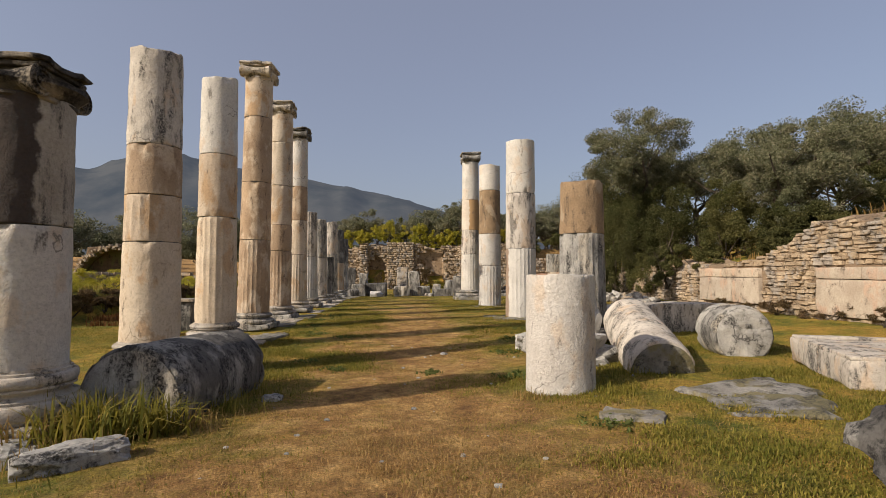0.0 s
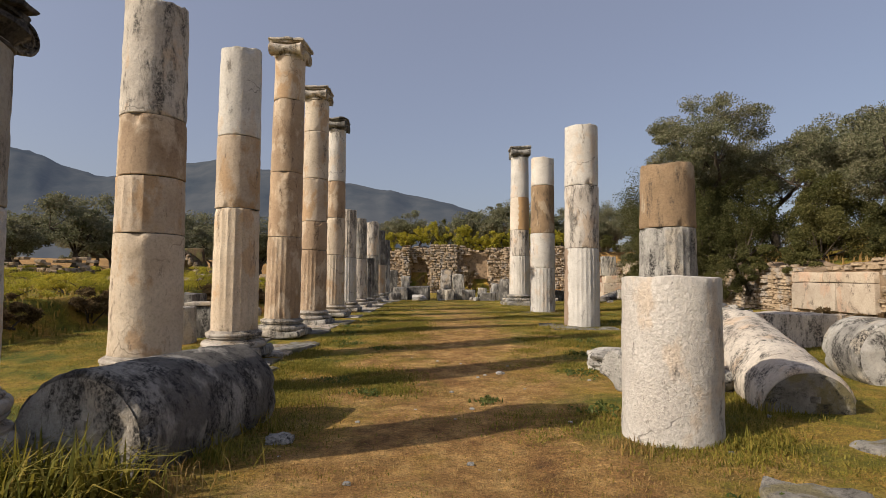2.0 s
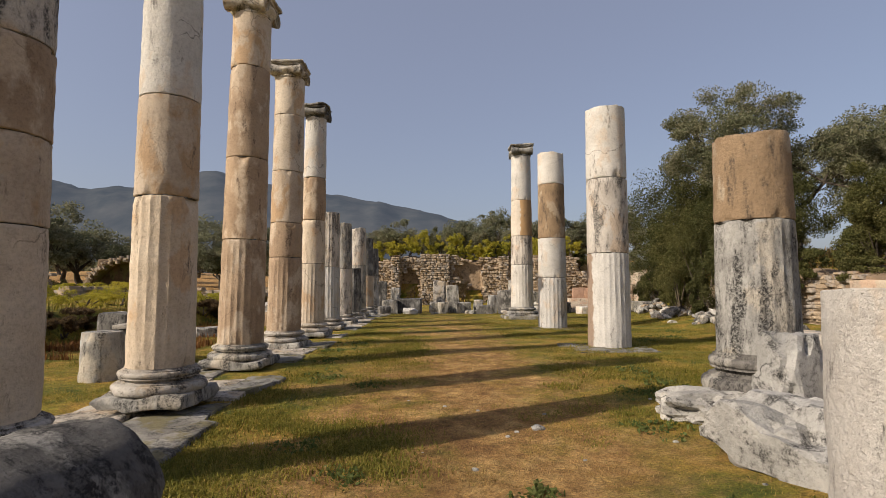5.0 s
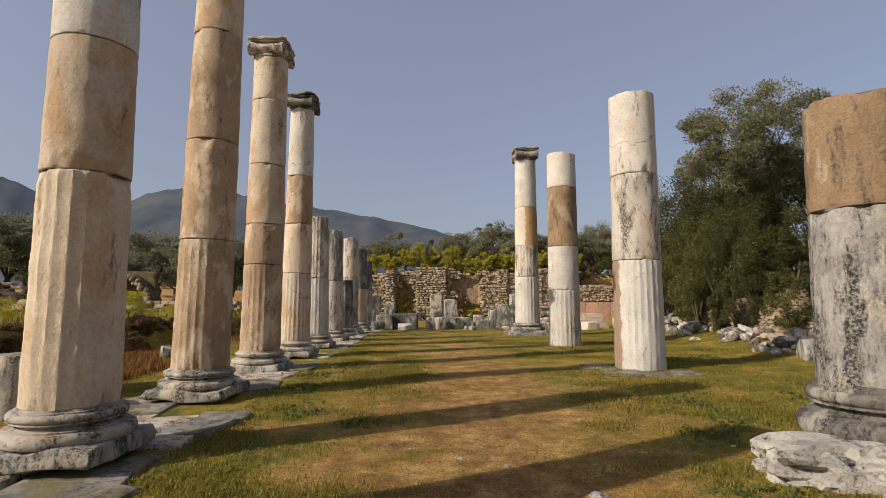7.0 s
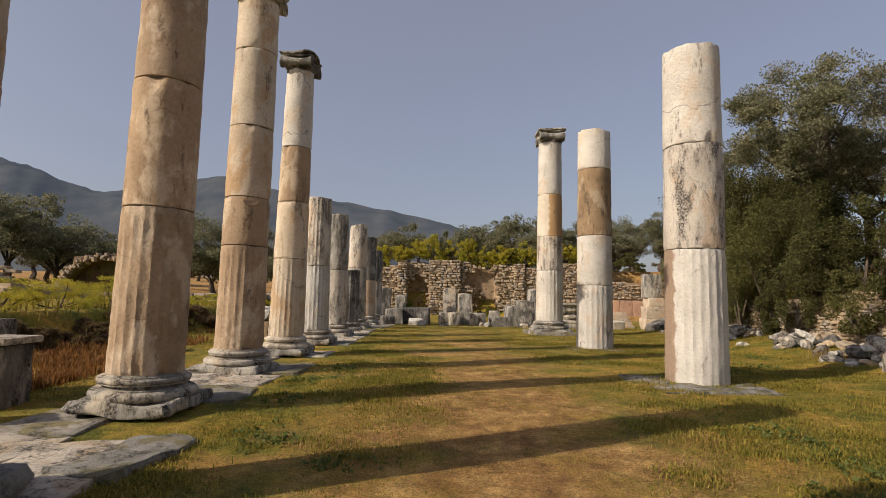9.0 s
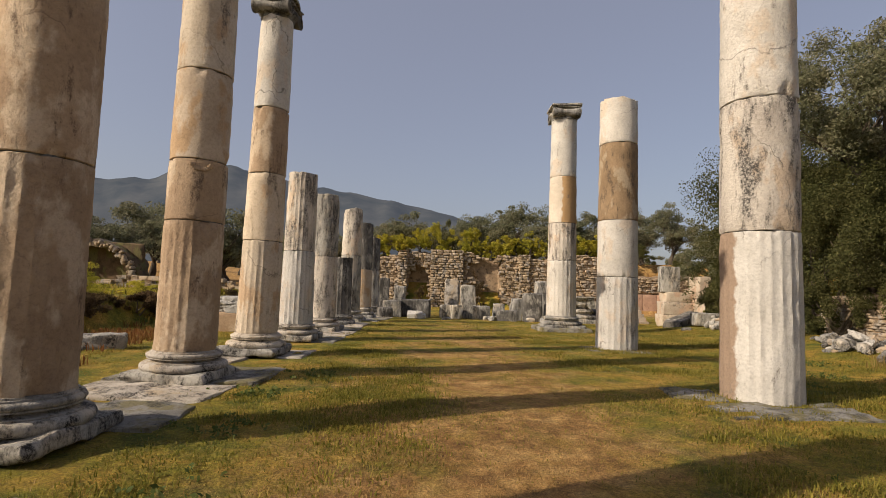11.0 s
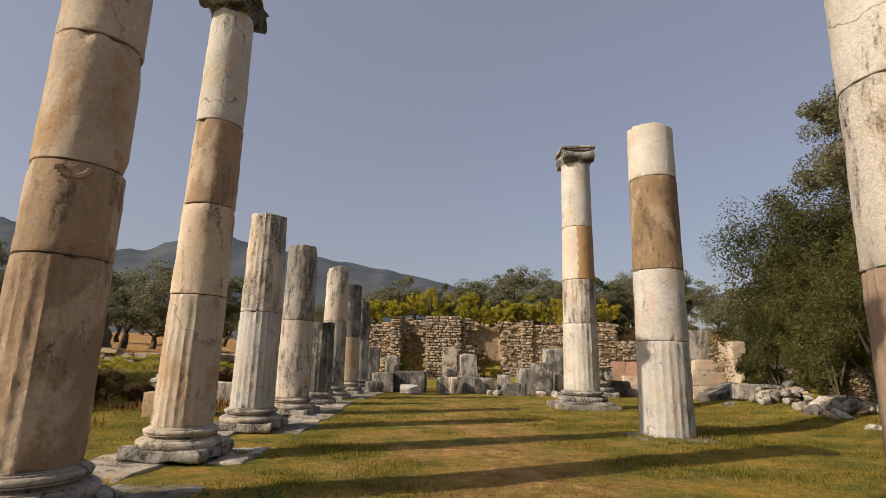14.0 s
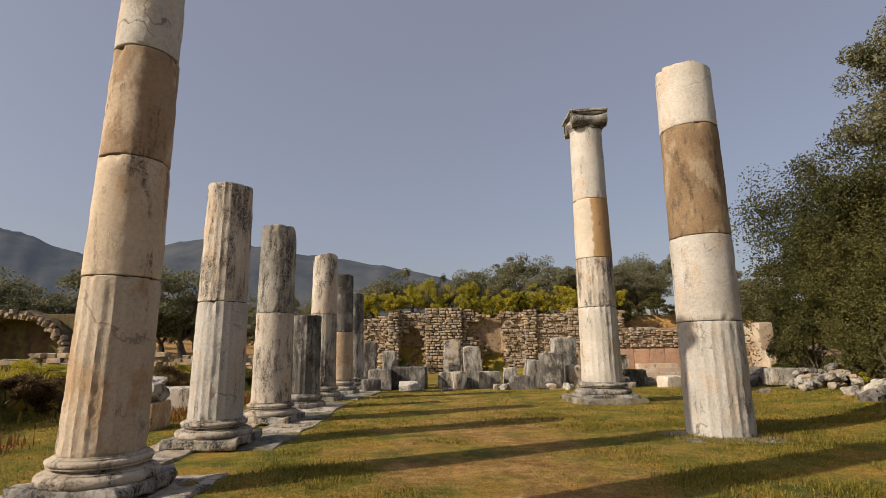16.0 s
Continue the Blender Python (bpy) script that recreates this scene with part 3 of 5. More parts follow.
column(-4.75, 33.3, "half-height grey column with dark drums", [(0.42, 2.1, "cream", 0), (2.1, 4.2, "grey_dark", 0)], taper(0.42, 0.4, 0.37, 4.4), (-0.1, 0.42, "grey"), None, 11.0, LEFT, 0.05)
column(-4.8, 36.0, "half-height far grey column, top broken", [(0.40, 2.15, "grey", 0), (2.15, 3.8, "grey_dark", 0)], taper(0.42, 0.4, 0.37, 4.4), (-0.1, 0.42, "grey"), None, 12.0, LEFT, 0.05)

column(1.99, 7.0, "white marble column stump with pitted skin, standing in grass", [(-0.22, 1.49, "pitted", 0)], taper(0.46, -0.1, 0.452, 1.5), None, None, 13.0, RIGHT, 0.03)
column(3.76, 11.44, "broken column of grey fluted marble under a brown drum", [(0.6, 2.35, "grey", 22), (2.35, 3.54, "brown", 0)], taper(0.51, 0.6, 0.46, 3.5), (-0.2, 0.62, "grey_dark", False), None, 14.0, RIGHT, 0.08)
column(3.58, 17.19, "tall white column of three drums with lichen stains", [(-0.16, 2.29, "white_strip", 24), (2.29, 4.11, "white_dark", 0), (4.11, 5.92, "white", 0)], taper(0.507, 0, 0.472, 6.0), None, None, 15.0, RIGHT, 0.06)
column(3.39, 22.92, "tall white column with a brown drum, cracked below", [(-0.22, 1.8, "white", 22), (1.8, 3.19, "white", 0), (3.19, 5.11, "brown", 0), (5.11, 6.27, "white", 0)], taper(0.50, 0, 0.456, 5.9), None, None, 16.0, RIGHT, 0.1)
column(3.15, 28.48, "full white column with a scroll capital, grey below", [(0.55, 2.49, "white", 22), (2.49, 3.81, "white_dark", 22), (3.81, 5.46, "white_half", 0), (5.46, 7.56, "white", 0)], taper(0.525, 0.4, 0.44, 7.7), (0.08, 0.56, "grey"), (7.54, "grey", 0.85), 17.0, RIGHT)


# ---- stones lying in the nave ----
rng = random.Random(7)


def lying_drum(name, label, cx, cy, cz, length, r0, r1, turn, mat, seed, facets=0, hole=True, pitch=0.0, end_mat=None, skew=0.0):
    """A fallen drum on its side, its near face rough, a dark box painting the shade of a lifting hole."""
    top = thing(name, label, "column drum", (cx, cy, cz), turn=turn)
    bm = bmesh.new()
    n = max(6, int(length / 0.06))
    prof = [(r0 * 0.93, -length / 2), (r0 * 0.985, -length / 2 + 0.02)] + [(r0 + (r1 - r0) * k / n, -length / 2 + 0.05 + (length - 0.1) * k / n) for k in range(n + 1)] + [(r1 * 0.98, length / 2 - 0.02), (r1 * 0.92, length / 2)]
    lathe(bm, prof, 80, seed, 0.02, facets, 0.06, cap=False)
    for sgn, rr, z in ((-1, r0 * 0.93, -length / 2), (1, r1 * 0.92, length / 2)):
        rim = [v for v in bm.verts if abs(v.co.z - z) < 1e-4]
        rim.sort(key=lambda v: math.atan2(v.co.y, v.co.x))
        prev = rim
        for k in (0.8, 0.55, 0.3, 0.12):
            ring = [bm.verts.new((v.co.x * k, v.co.y * k, z - sgn * 0.03 * (0.4 + fbm(v.co.x * k + seed, v.co.y * k, z, 4, 4)))) for v in rim]
            for i in range(len(rim)):
                j = (i + 1) % len(rim)
                bm.faces.new((prev[i], prev[j], ring[j], ring[i]))
            prev = ring
        bm.faces.new(prev)
    bmesh.ops.recalc_face_normals(bm, faces=bm.faces)
    for v in bm.verts:
        v.co.z -= skew * v.co.x * (0.5 - v.co.z / length)
    bmesh.ops.transform(bm, matrix=pose(0, 0, 0, -90 + pitch, 0, 0), verts=bm.verts)
    part("shaft_piece", bm, M[mat], top)
    if end_mat:
        bm = bmesh.new()
        prev = None
        for k in range(9):
            rr = r0 * 0.92 * (1 - k / 8.5)
            ring = [bm.verts.new((rr * math.cos(a) * (1 + 0.03 * nz(math.cos(a), math.sin(a), seed, 3)), rr * math.sin(a), -length / 2 - 0.012 - 0.03 * min(1, k) * (0.5 + fbm(rr * math.cos(a) + seed, rr * math.sin(a), 1, 5, 4)))) for a in [2 * math.pi * i / 64 for i in range(64)]]
            if prev:
                for i in range(64):
                    bm.faces.new((prev[i], prev[(i + 1) % 64], ring[(i + 1) % 64], ring[i]))
            prev = ring
        bm.faces.new(prev)
        bmesh.ops.recalc_face_normals(bm, faces=bm.faces)
        for v in bm.verts:
            v.co.z -= skew * v.co.x
        bmesh.ops.transform(bm, matrix=pose(0, 0, 0, -90 + pitch, 0, 0), verts=bm.verts)
        part("broken_end", bm, M[end_mat], top, "rough broken end face")
    if hole:
        bm = bmesh.new()
        # solid dark box on the face, its colour standing for shade in a hole
        rough_box(bm, 0.10, 0.03, 0.07, 0, 0.0, 0, 0.01, (r0 * 0.1, -length / 2 - 0.03, r0 * 0.25))
        bmesh.ops.transform(bm, matrix=pose(0, 0, 0, pitch, 0, 0), verts=bm.verts)
        part("dowel_hole", bm, M["grey_dark"], top, "dark square block painting the shade of a dowel hole")
    return top


lying_drum("fallen_drum", "dark grey column drum lying among tall grass", -2.78, 6.72, 0.15, 1.98, 0.57, 0.54, -11, "grey_dark", 3.3, end_mat="grey", skew=-0.12)
lying_drum("fallen_column", "white column piece lying tilted on its side", 3.93, 8.78, 0.29, 2.4, 0.49, 0.47, -11, "white_dark", 5.1, 0, True, 13, "slab")
lying_drum("fallen_drum", "grey column drum lying with its pitted face outward", 6.12, 9.75, 0.36, 0.95, 0.53, 0.52, -8, "grey", 8.8, end_mat="rock")


def stone_block(name, label, category, x, y, sx, sy, sz, turn, mat, seed, rough=0.04, bevel=0.03, tilt=(0, 0), sink=0.05, z=None):
    top = thing(name, label, category, (x, y, (height(x, y) if z is None else z) - sink))
    bm = bmesh.new()
    rough_box(bm, sx, sy, sz, 5, rough, seed, bevel, (0, 0, 0), turn, tilt)
    part("body", bm, M[mat], top)
    return top


def rock(label, x, y, sx, sy, sz, seed, mat="rock", turn=0, sharp=0.5, sink=0.08, level=4):
    top = thing("rock", label, "rock", (x, y, height(x, y) - sink), turn=turn)
    bm = bmesh.new()
    boulder(bm, sx, sy, sz, seed, 0.42, level, sharp=sharp)
    part("body", bm, M[mat], top, smooth=False)
    return top


# great moulded slab with a sunken panel
slab = thing("moulded_slab", "large pale marble slab with a sunken top panel", "stone slab", (7.03, 6.97, height(7.03, 6.97) - 0.01), turn=-23)
bm = bmesh.new()
rough_box(bm, 2.4, 2.54, 0.38, 6, 0.025, 2.0, 0.03)
part("body", bm, M["white_dark"], slab)
for sx, sy, px, py in ((2.36, 0.2, 0, 1.15), (2.36, 0.2, 0, -1.15), (0.2, 2.08, 1.08, 0), (0.2, 2.08, -1.08, 0)):
    bm = bmesh.new()
    rough_box(bm, sx, sy, 0.05, 4, 0.012, px + py, 0.015, (px, py, 0.372))
    part("rim", bm, M["white_dark"], slab, "raised border of the panel")

stone_block("paving_slab", "flat grey paving slab sunk in the grass", "paving slab", 4.1, 6.2, 1.55, 0.95, 0.2, 10, "slab", 1.0, 0.11, 0.05, tilt=(1, -2), sink=0.15)
stone_block("paving_slab", "flat grey paving slab sunk in the grass", "paving slab", 3.85, 5.38, 1.15, 0.8, 0.2, -14, "slab", 2.5, 0.11, 0.05, tilt=(1, -1), sink=0.155)
stone_block("paving_slab", "small grey slab lying level with the soil", "paving slab", 2.3, 5.42, 0.66, 0.36, 0.10, -34, "slab", 4.0, 0.06, 0.03, sink=0.05)
rock("grey boulder with a pitted side", 3.56, 3.05, 1.3, 1.2, 0.72, 3.0, "grey_dark", 10, 0.2)
stone_block("fallen_block", "long fallen white marble beam", "stone block", 6.9, 13.4, 2.4, 0.75, 0.78, -3, "white_dark", 6.0, 0.06)
rock("white broken stone beside the fallen column", 4.6, 12.2, 1.1, 0.8, 0.95, 6.2, "white", 20, 0.4)
rock("small dark broken stone", 5.5, 13.0, 0.7, 0.5, 0.65, 7.7, "rock", 50, 0.6)
rock("jagged white and grey marble boulder", 2.72, 9.0, 1.2, 1.5, 1.0, 11.0, "rock", 25, 0.95, 0.36)
rock("upright angular white and grey block", 3.3, 10.15, 0.62, 0.62, 1.25, 12.0, "rock", 20, 0.45, 0.1)
rock("flat jagged marble fragment", 2.65, 10.6, 1.2, 0.75, 0.5, 14.0, "rock", -10, 0.9, 0.14)
rock("sharp pale fragment lying by the drum", -2.72, 4.42, 0.85, 0.34, 0.27, 17.0, "rock", 38, 0.5, 0.06)
rock("worn stone at the foot of a column", -3.5, 4.75, 0.6, 0.5, 0.3, 19.0, "rock", 15, 0.4, 0.06)
rock("small stone in the grass", -1.75, 6.75, 0.26, 0.2, 0.12, 23.0, "rock", 0, 0.4, 0.03, 3)
rock("small pale stone on the path", 0.62, 10.4, 0.16, 0.13, 0.06, 27.0, "rock", 0, 0.3, 0.015, 3)
stone_block("foundation_slab", "flat worn slab round a column foot", "paving slab", 3.45, 16.4, 1.9, 0.95, 0.14, 4, "slab", 8.0, 0.07, sink=0.122)
stone_block("foundation_slab", "flat worn slab round a column foot", "paving slab", 2.7, 17.3, 0.7, 0.8, 0.13, -8, "slab", 9.0, 0.05, sink=0.10)
stone_block("foundation_slab", "square worn slab under a column base", "paving slab", 3.15, 28.48, 1.75, 1.75, 0.22, 3, "slab", 9.5, 0.04, sink=0.06)
stone_block("foundation_slab", "flat slab under a column foot in the grass", "paving slab", 3.3, 22.7, 1.5, 1.3, 0.13, 3, "slab", 9.7, 0.05, sink=0.11)
stub = thing("drum_stump", "short upright grey column drum in the grass", "column drum", (-6.06, 13.05, 0))
bm = bmesh.new()
lathe(bm, drum_profile(0.31, 0.30, -0.12, 0.75), 48, 4.4, 0.02, 0, 0.07)
part("body", bm, M["grey"], stub)
post = stone_block("stone_post", "dark squared block with a thin cap slab", "stone block", -6.05, 14.15, 0.6, 0.55, 0.78, 5, "grey_dark", 11.0, 0.03)
bm = bmesh.new()
rough_box(bm, 0.72, 0.66, 0.08, 3, 0.015, 1, 0.015, (0, 0, 0.78), 5)
part("cap_slab", bm, M["base"], post, "pale cap slab")
stone_block("stone_post", "dark squared block standing behind another", "stone block", -6.7, 14.6, 0.6, 0.6, 1.05, -8, "grey_dark", 12.0, 0.03)
stone_block("stacked_block", "tan squared block carrying a rough white stone", "stone block", -6.75, 24.2, 1.1, 0.8, 0.55, 4, "tan", 13.0, 0.03)
rock("rough white stone resting on a tan block", -6.7, 24.2, 1.15, 0.8, 0.5, 29.0, "rock", 0, 0.3, -0.50)
stone_block("fallen_block", "long low white block behind the columns", "stone block", -7.6, 27.5, 1.6, 0.7, 0.6, 8, "white_dark", 14.0, 0.05)
stone_block("fallen_block", "low grey block behind the columns", "stone block", -7.2, 19.6, 0.8, 0.5, 0.32, 30, "grey", 15.0, 0.05)

# stylobate: paving slabs under the left row, one by one
styl = tagged(new("pavement_stylobate"), "worn grey marble slabs under a row of columns", "pavement", kind="structure")
y = 5.9
while y < 38:
    ln = rng.uniform(0.9, 1.6)
    for cx, wd in ((-3.75 + rng.uniform(-0.15, 0.12), rng.uniform(0.8, 0.98)), (-4.7 + rng.uniform(-0.05, 0.05), 0.95)):
        if (y < 7.9 and cx > -4.2) or rng.random() < (0.2 if y > 13 and cx > -4.2 else 0.15):
            continue
        bm = bmesh.new()
        rough_box(bm, wd, ln - 0.03, 0.22, 5, 0.055, y + cx, 0.02, (cx - (0.2 if y > 20 else 0), y + ln / 2, height(cx, y + ln / 2) - 0.185 + rng.uniform(-0.015, 0.015)), rng.uniform(-2, 2), (rng.uniform(-0.6, 0.6), rng.uniform(-0.6, 0.6)))
        part("slab", bm, M["slab"] if rng.random() < 0.6 else M["base"], styl)
    y += ln
for sx, sy, px, py, tn in ((0.75, 1.5, -3.42, 9.9, 4), (0.62, 1.15, -3.36, 12.55, -6)):
    stone_block("loose_slab", "worn grey slab at the edge of the paving", "stone slab", px, py, sx, sy, 0.16, tn, "slab", px * 3 + py, 0.06, tilt=(0.5, 1), sink=0.10)


# ---- walls ----
STONES = []
for k in range(10):
    bm = bmesh.new()
    rough_box(bm, 1, 1, 1, 0, 0.16, k * 3.1, 0.12, (0, 0, -0.5))
    for f in bm.faces:
        f.smooth = False
    me = bpy.data.meshes.new("stone")
    bm.to_mesh(me)
    bm.free()
    me.materials.append(M["rubble"])
    STONES.append(me)


def stone_at(parent, m, name="stone"):
    ob = new(name, rng.choice(STONES))
    ob.parent = parent
    ob.matrix_basis = m
    return ob


def coursed(x0, x1, z0, top_at, h=(0.10, 0.22), w=(0.18, 0.5), skip=None):
    """Yields the rubble stones of a face: middle along, middle height, width, height."""
    z = z0
    while z < 6:
        hh = rng.uniform(*h)
        x = x0 + rng.uniform(-0.2, 0)
        while x < x1:
            ww = rng.uniform(*w)
            cz = z + hh / 2 + rng.uniform(-0.02, 0.02)
            cx = x + ww / 2
            if cz < top_at(cx) and not (skip and skip(cx, cz)):
                yield cx, cz, ww, hh * rng.uniform(0.85, 1.1)
            x += ww + 0.02
        z += hh


def joined_stones(name, mats, material, parent, label):
    vs, fs = [], []
    for m in mats:
        me = rng.choice(STONES)
        base = len(vs)
        vs += [tuple(m @ v.co) for v in me.vertices]
        for p in me.polygons:
            ids = [base + i for i in p.vertices]
            for i in range(1, len(ids) - 1):
                fs.append((ids[0], ids[i], ids[i + 1]))
    return tagged(from_arrays(name, vs, fs, material, parent, label), kind="stuff")


def core(parent, x0, x1, y0, y1, z0, top_at, axis, skip=None):
    """The earth and mortar body behind a stone face, with a ragged top."""
    bm = bmesh.new()
    n = int(((x1 - x0) if axis == "x" else (y1 - y0)) / 0.3)
    rows = []
    for i in range(n + 1):
        k = i / n
        if axis == "x":
            c = x0 + (x1 - x0) * k
            t = max(z0 + 0.1, top_at(c) - 0.05)
            f = y0 + (0.95 if -4.5 < c < -2.8 else 0.55 if 0.6 < c < 3.1 else 0.0)
            pts = [(c, f, z0), (c, f, t), (c, y1, t + 0.2), (c, y1, z0)]
        else:
            c = y0 + (y1 - y0) * k
            t = max(z0 + 0.1, top_at(c) - 0.05)
            pts = [(x0, c, z0), (x0, c, t), (x1, c, t + 0.2), (x1, c, z0)]
        rows.append([bm.verts.new(p) for p in pts])
    for a, b in zip(rows, rows[1:]):
        for i in range(4):
            bm.faces.new((a[i], a[(i + 1) % 4], b[(i + 1) % 4], b[i]))
    bm.faces.new(rows[0])
    bm.faces.new(rows[-1][::-1])
    bmesh.ops.recalc_face_normals(bm, faces=bm.faces)
    return part("wall_core", bm, M["mortar"], parent, smooth=False)


# far wall: rubble masonry with a broken niche, piers and a strip of pink plaster
def far_top(x):
    if x < 12.3:
        return 4.2 + 0.6 * fbm(x, 1, 0, 0.6, 4) - 0.5 * smooth(-6.5, -8.5, x)
    return 2.9 + 0.25 * fbm(x, 1, 0, 0.6, 4)


def in_niche(x, z):
    if -4.6 < x < -2.7 and z < 3.3 - 0.9 * abs(x + 3.65):
        return True
    return 0.5 < x < 3.2 and z < 3.9 and fbm(x, z, 3, 0.8, 3) > -0.12


wall_n = tagged(new("wall_north"), "ruined tan rubble-stone wall with a hollow niche", "wall", kind="structure")
core(wall_n, -9, 22, WALL_Y - 0.07, WALL_Y + 1.4, -0.4, far_top, "x")
ms = []
for cx, cz, ww, hh in coursed(-9, 21.5, -0.3, far_top, (0.11, 0.25), (0.2, 0.62), in_niche):
    if cx > 11.6 and cz < 1.55:
        continue
    ms.append(pose(cx, WALL_Y + rng.uniform(-0.1, 0.1), cz, rng.uniform(-6, 6), rng.uniform(-7, 7), rng.uniform(-7, 7)) @ Matrix.Diagonal((ww, 0.34, hh, 1)))
for px, pw, pt, dep in ((-5.0, 0.75, 4.4, 0.9), (-1.3, 2.7, 4.5, 0.5), (5.2, 0.9, 4.4, 0.35), (8.4, 0.8, 4.3, 0.3)):
    z = -0.3
    while z < pt:
        hh = rng.uniform(0.14, 0.26)
        x = px - pw / 2 + rng.uniform(-0.06, 0.06)
        while x < px + pw / 2 - 0.1:
            ww = min(rng.uniform(0.22, 0.6), px + pw / 2 - x + 0.05)
            ms.append(pose(x + ww / 2, WALL_Y - dep / 2 + rng.uniform(-0.05, 0.05), z + hh / 2, rng.uniform(-3, 3), rng.uniform(-3, 3), rng.uniform(-4, 4)) @ Matrix.Diagonal((ww * 1.02, dep, hh * rng.uniform(0.9, 1.08), 1)))
            x += ww + 0.01
        z += hh + 0.015
joined_stones("rubble_face", ms, M["rubble"], wall_n, "uneven courses of tan rubble stones")
for k in range(9):
    bm = bmesh.new()
    rough_box(bm, 1.12, 0.22, 1.75, 3, 0.02, k * 2.0, 0.015, (12.2 + 1.14 * k, WALL_Y - 0.12, -0.35))
    part("plaster_panel", bm, M["pink"], wall_n, "pinkish plaster facing")

# right-hand terrace wall: thin courses with large cut blocks
def side_top(y):
    return 1.85 + 0.25 * fbm(y, 4, 0, 0.5, 4) + 0.95 * (1 - smooth(12.5, 15.5, y)) - 0.5 * smooth(22, 26, y)


wall_e = tagged(new("wall_east"), "terrace wall of thin tan stones and cut blocks", "wall", kind="structure")
core(wall_e, WALL_X - 0.07, WALL_X + 0.7, 6.0, 35.5, 0.0, side_top, "y")
CUT = ((15.05, 18.3, 0.55, 1.36), (15.05, 18.3, 1.36, 1.66), (9.6, 12.85, 0.45, 1.35), (9.6, 12.85, 1.35, 1.65), (33.0, 35.0, 0.1, 1.3), (33.4, 34.6, 1.3, 2.3))


def on_cut(c, z):
    return any(a - 0.1 < c < b + 0.1 and lo - 0.06 < z < hi + 0.03 for a, b, lo, hi in CUT)


near, rest = [], []
for c, z, ww, hh in coursed(6.2, 35.3, 0.12, side_top, (0.06, 0.13), (0.16, 0.46), on_cut):
    m = pose(WALL_X + rng.uniform(-0.03, 0.05), c, z, rng.uniform(-3, 3), rng.uniform(-4, 4), rng.uniform(-4, 4)) @ Matrix.Diagonal((0.3, ww, hh, 1))
    (near if 11.0 < c < 19.5 and len(near) < 290 else rest).append(m)
joined_stones("rubble_face", rest, M["rubble"], wall_e, "thin courses of tan stones")
for m in near:
    stone_at(wall_e, m)
for i, (a, b, lo, hi) in enumerate(CUT):
    cuts = [a, a + (b - a) * (0.42 + 0.15 * (i % 2)), b] if hi - lo < 0.5 or i == 0 else [a, b]
    for p, q in zip(cuts, cuts[1:]):
        bm = bmesh.new()
        rough_box(bm, 0.5, q - p - 0.02, hi - lo - 0.015, 4, 0.025, a + p, 0.02, (WALL_X + 0.05, (p + q) / 2, lo))
        part("cut_block", bm, M["cut"], wall_e, "large smooth cut marble block")
pier = thing("broken_pier", "broken pale pier of stacked cut blocks", "pier", (9.7, 34.6, height(9.7, 34.6) - 0.05))
z = 0.0
for k, (sx, sy, sz) in enumerate(((1.5, 1.0, 0.62), (1.35, 0.95, 0.6), (1.2, 0.9, 0.45), (0.8, 0.7, 1.2))):
    bm = bmesh.new()
    rough_box(bm, sx, sy, sz, 4, 0.04, k * 4.0, 0.03, (-0.1 * (k == 3) * 3, 0, z), rng.uniform(-3, 3))
    part("block", bm, M["cut"] if k < 3 else M["grey"], pier)
    z += sz - 0.01
stairs = thing("stone_steps", "low flight of worn stone steps", "steps", (8.6, 37.5, height(8.6, 37.5) - 0.05))
for k in range(5):
    bm = bmesh.new()
    rough_box(bm, 1.8, 0.36, 0.18 * (k + 1), 3, 0.02, k * 1.3, 0.015, (0, 0.34 * k, 0))
    part("step", bm, M["cut"], stairs)


# heap of loose stones along the foot of the terrace
def stone_heap(label, x, y, lx, ly, n, hmax, seed, size=(0.16, 0.42), material="rock"):
    r = random.Random(seed)
    top = thing("stone_heap", label, "stone heap", (x, y, height(x, y)))
    for k in range(n):
        u, v = r.gauss(0, 0.5), r.gauss(0, 0.5)
        s = r.uniform(*size)
        px, py = u * lx / 2, v * ly / 2
        pz = max(0, hmax * (1 - min(1, math.hypot(u, v * 0.6))) * r.uniform(0.1, 1)) + height(x + px, y + py) - height(x, y)
        bm = bmesh.new()
        boulder(bm, s * r.uniform(0.9, 1.5), s * r.uniform(0.7, 1.0), s * r.uniform(0.45, 0.8), r.uniform(0, 99), 0.4, 2, sharp=0.7)
        bmesh.ops.rotate(bm, matrix=Euler((r.uniform(-0.5, 0.5), r.uniform(-0.5, 0.5), r.uniform(0, 6.3))).to_matrix(), verts=bm.verts)
        bmesh.ops.translate(bm, vec=(px, py, pz - 0.05), verts=bm.verts)
        part("stone", bm, M[r.choice(("grey", "grey_dark", "rubble", material))], top, smooth=False)
    return top


stone_heap("heap of grey and white broken stones at the terrace foot", 8.6, 19.4, 1.4, 2.6, 60, 0.40, 1)
stone_heap("heap of grey and white broken stones at the terrace foot", 8.8, 22.6, 1.3, 2.4, 48, 0.32, 2)
stone_heap("heap of grey and white broken stones at the terrace foot", 9.0, 26.0, 1.3, 2.4, 48, 0.36, 3)
stone_heap("low heap of flat grey stones", 9.4, 29.2, 1.6, 2.2, 60, 0.65, 4)
stone_block("fallen_block", "tilted dark grey slab leaning by the pier", "stone block", 9.0, 32.0, 1.5, 0.9, 0.5, 25, "grey_dark", 21.0, 0.06, tilt=(0, -18), sink=0.1)
stone_block("fallen_block", "low grey stone block in the grass", "stone block", 9.6, 30.6, 1.7, 0.7, 0.5, -5, "grey", 22.0, 0.05)
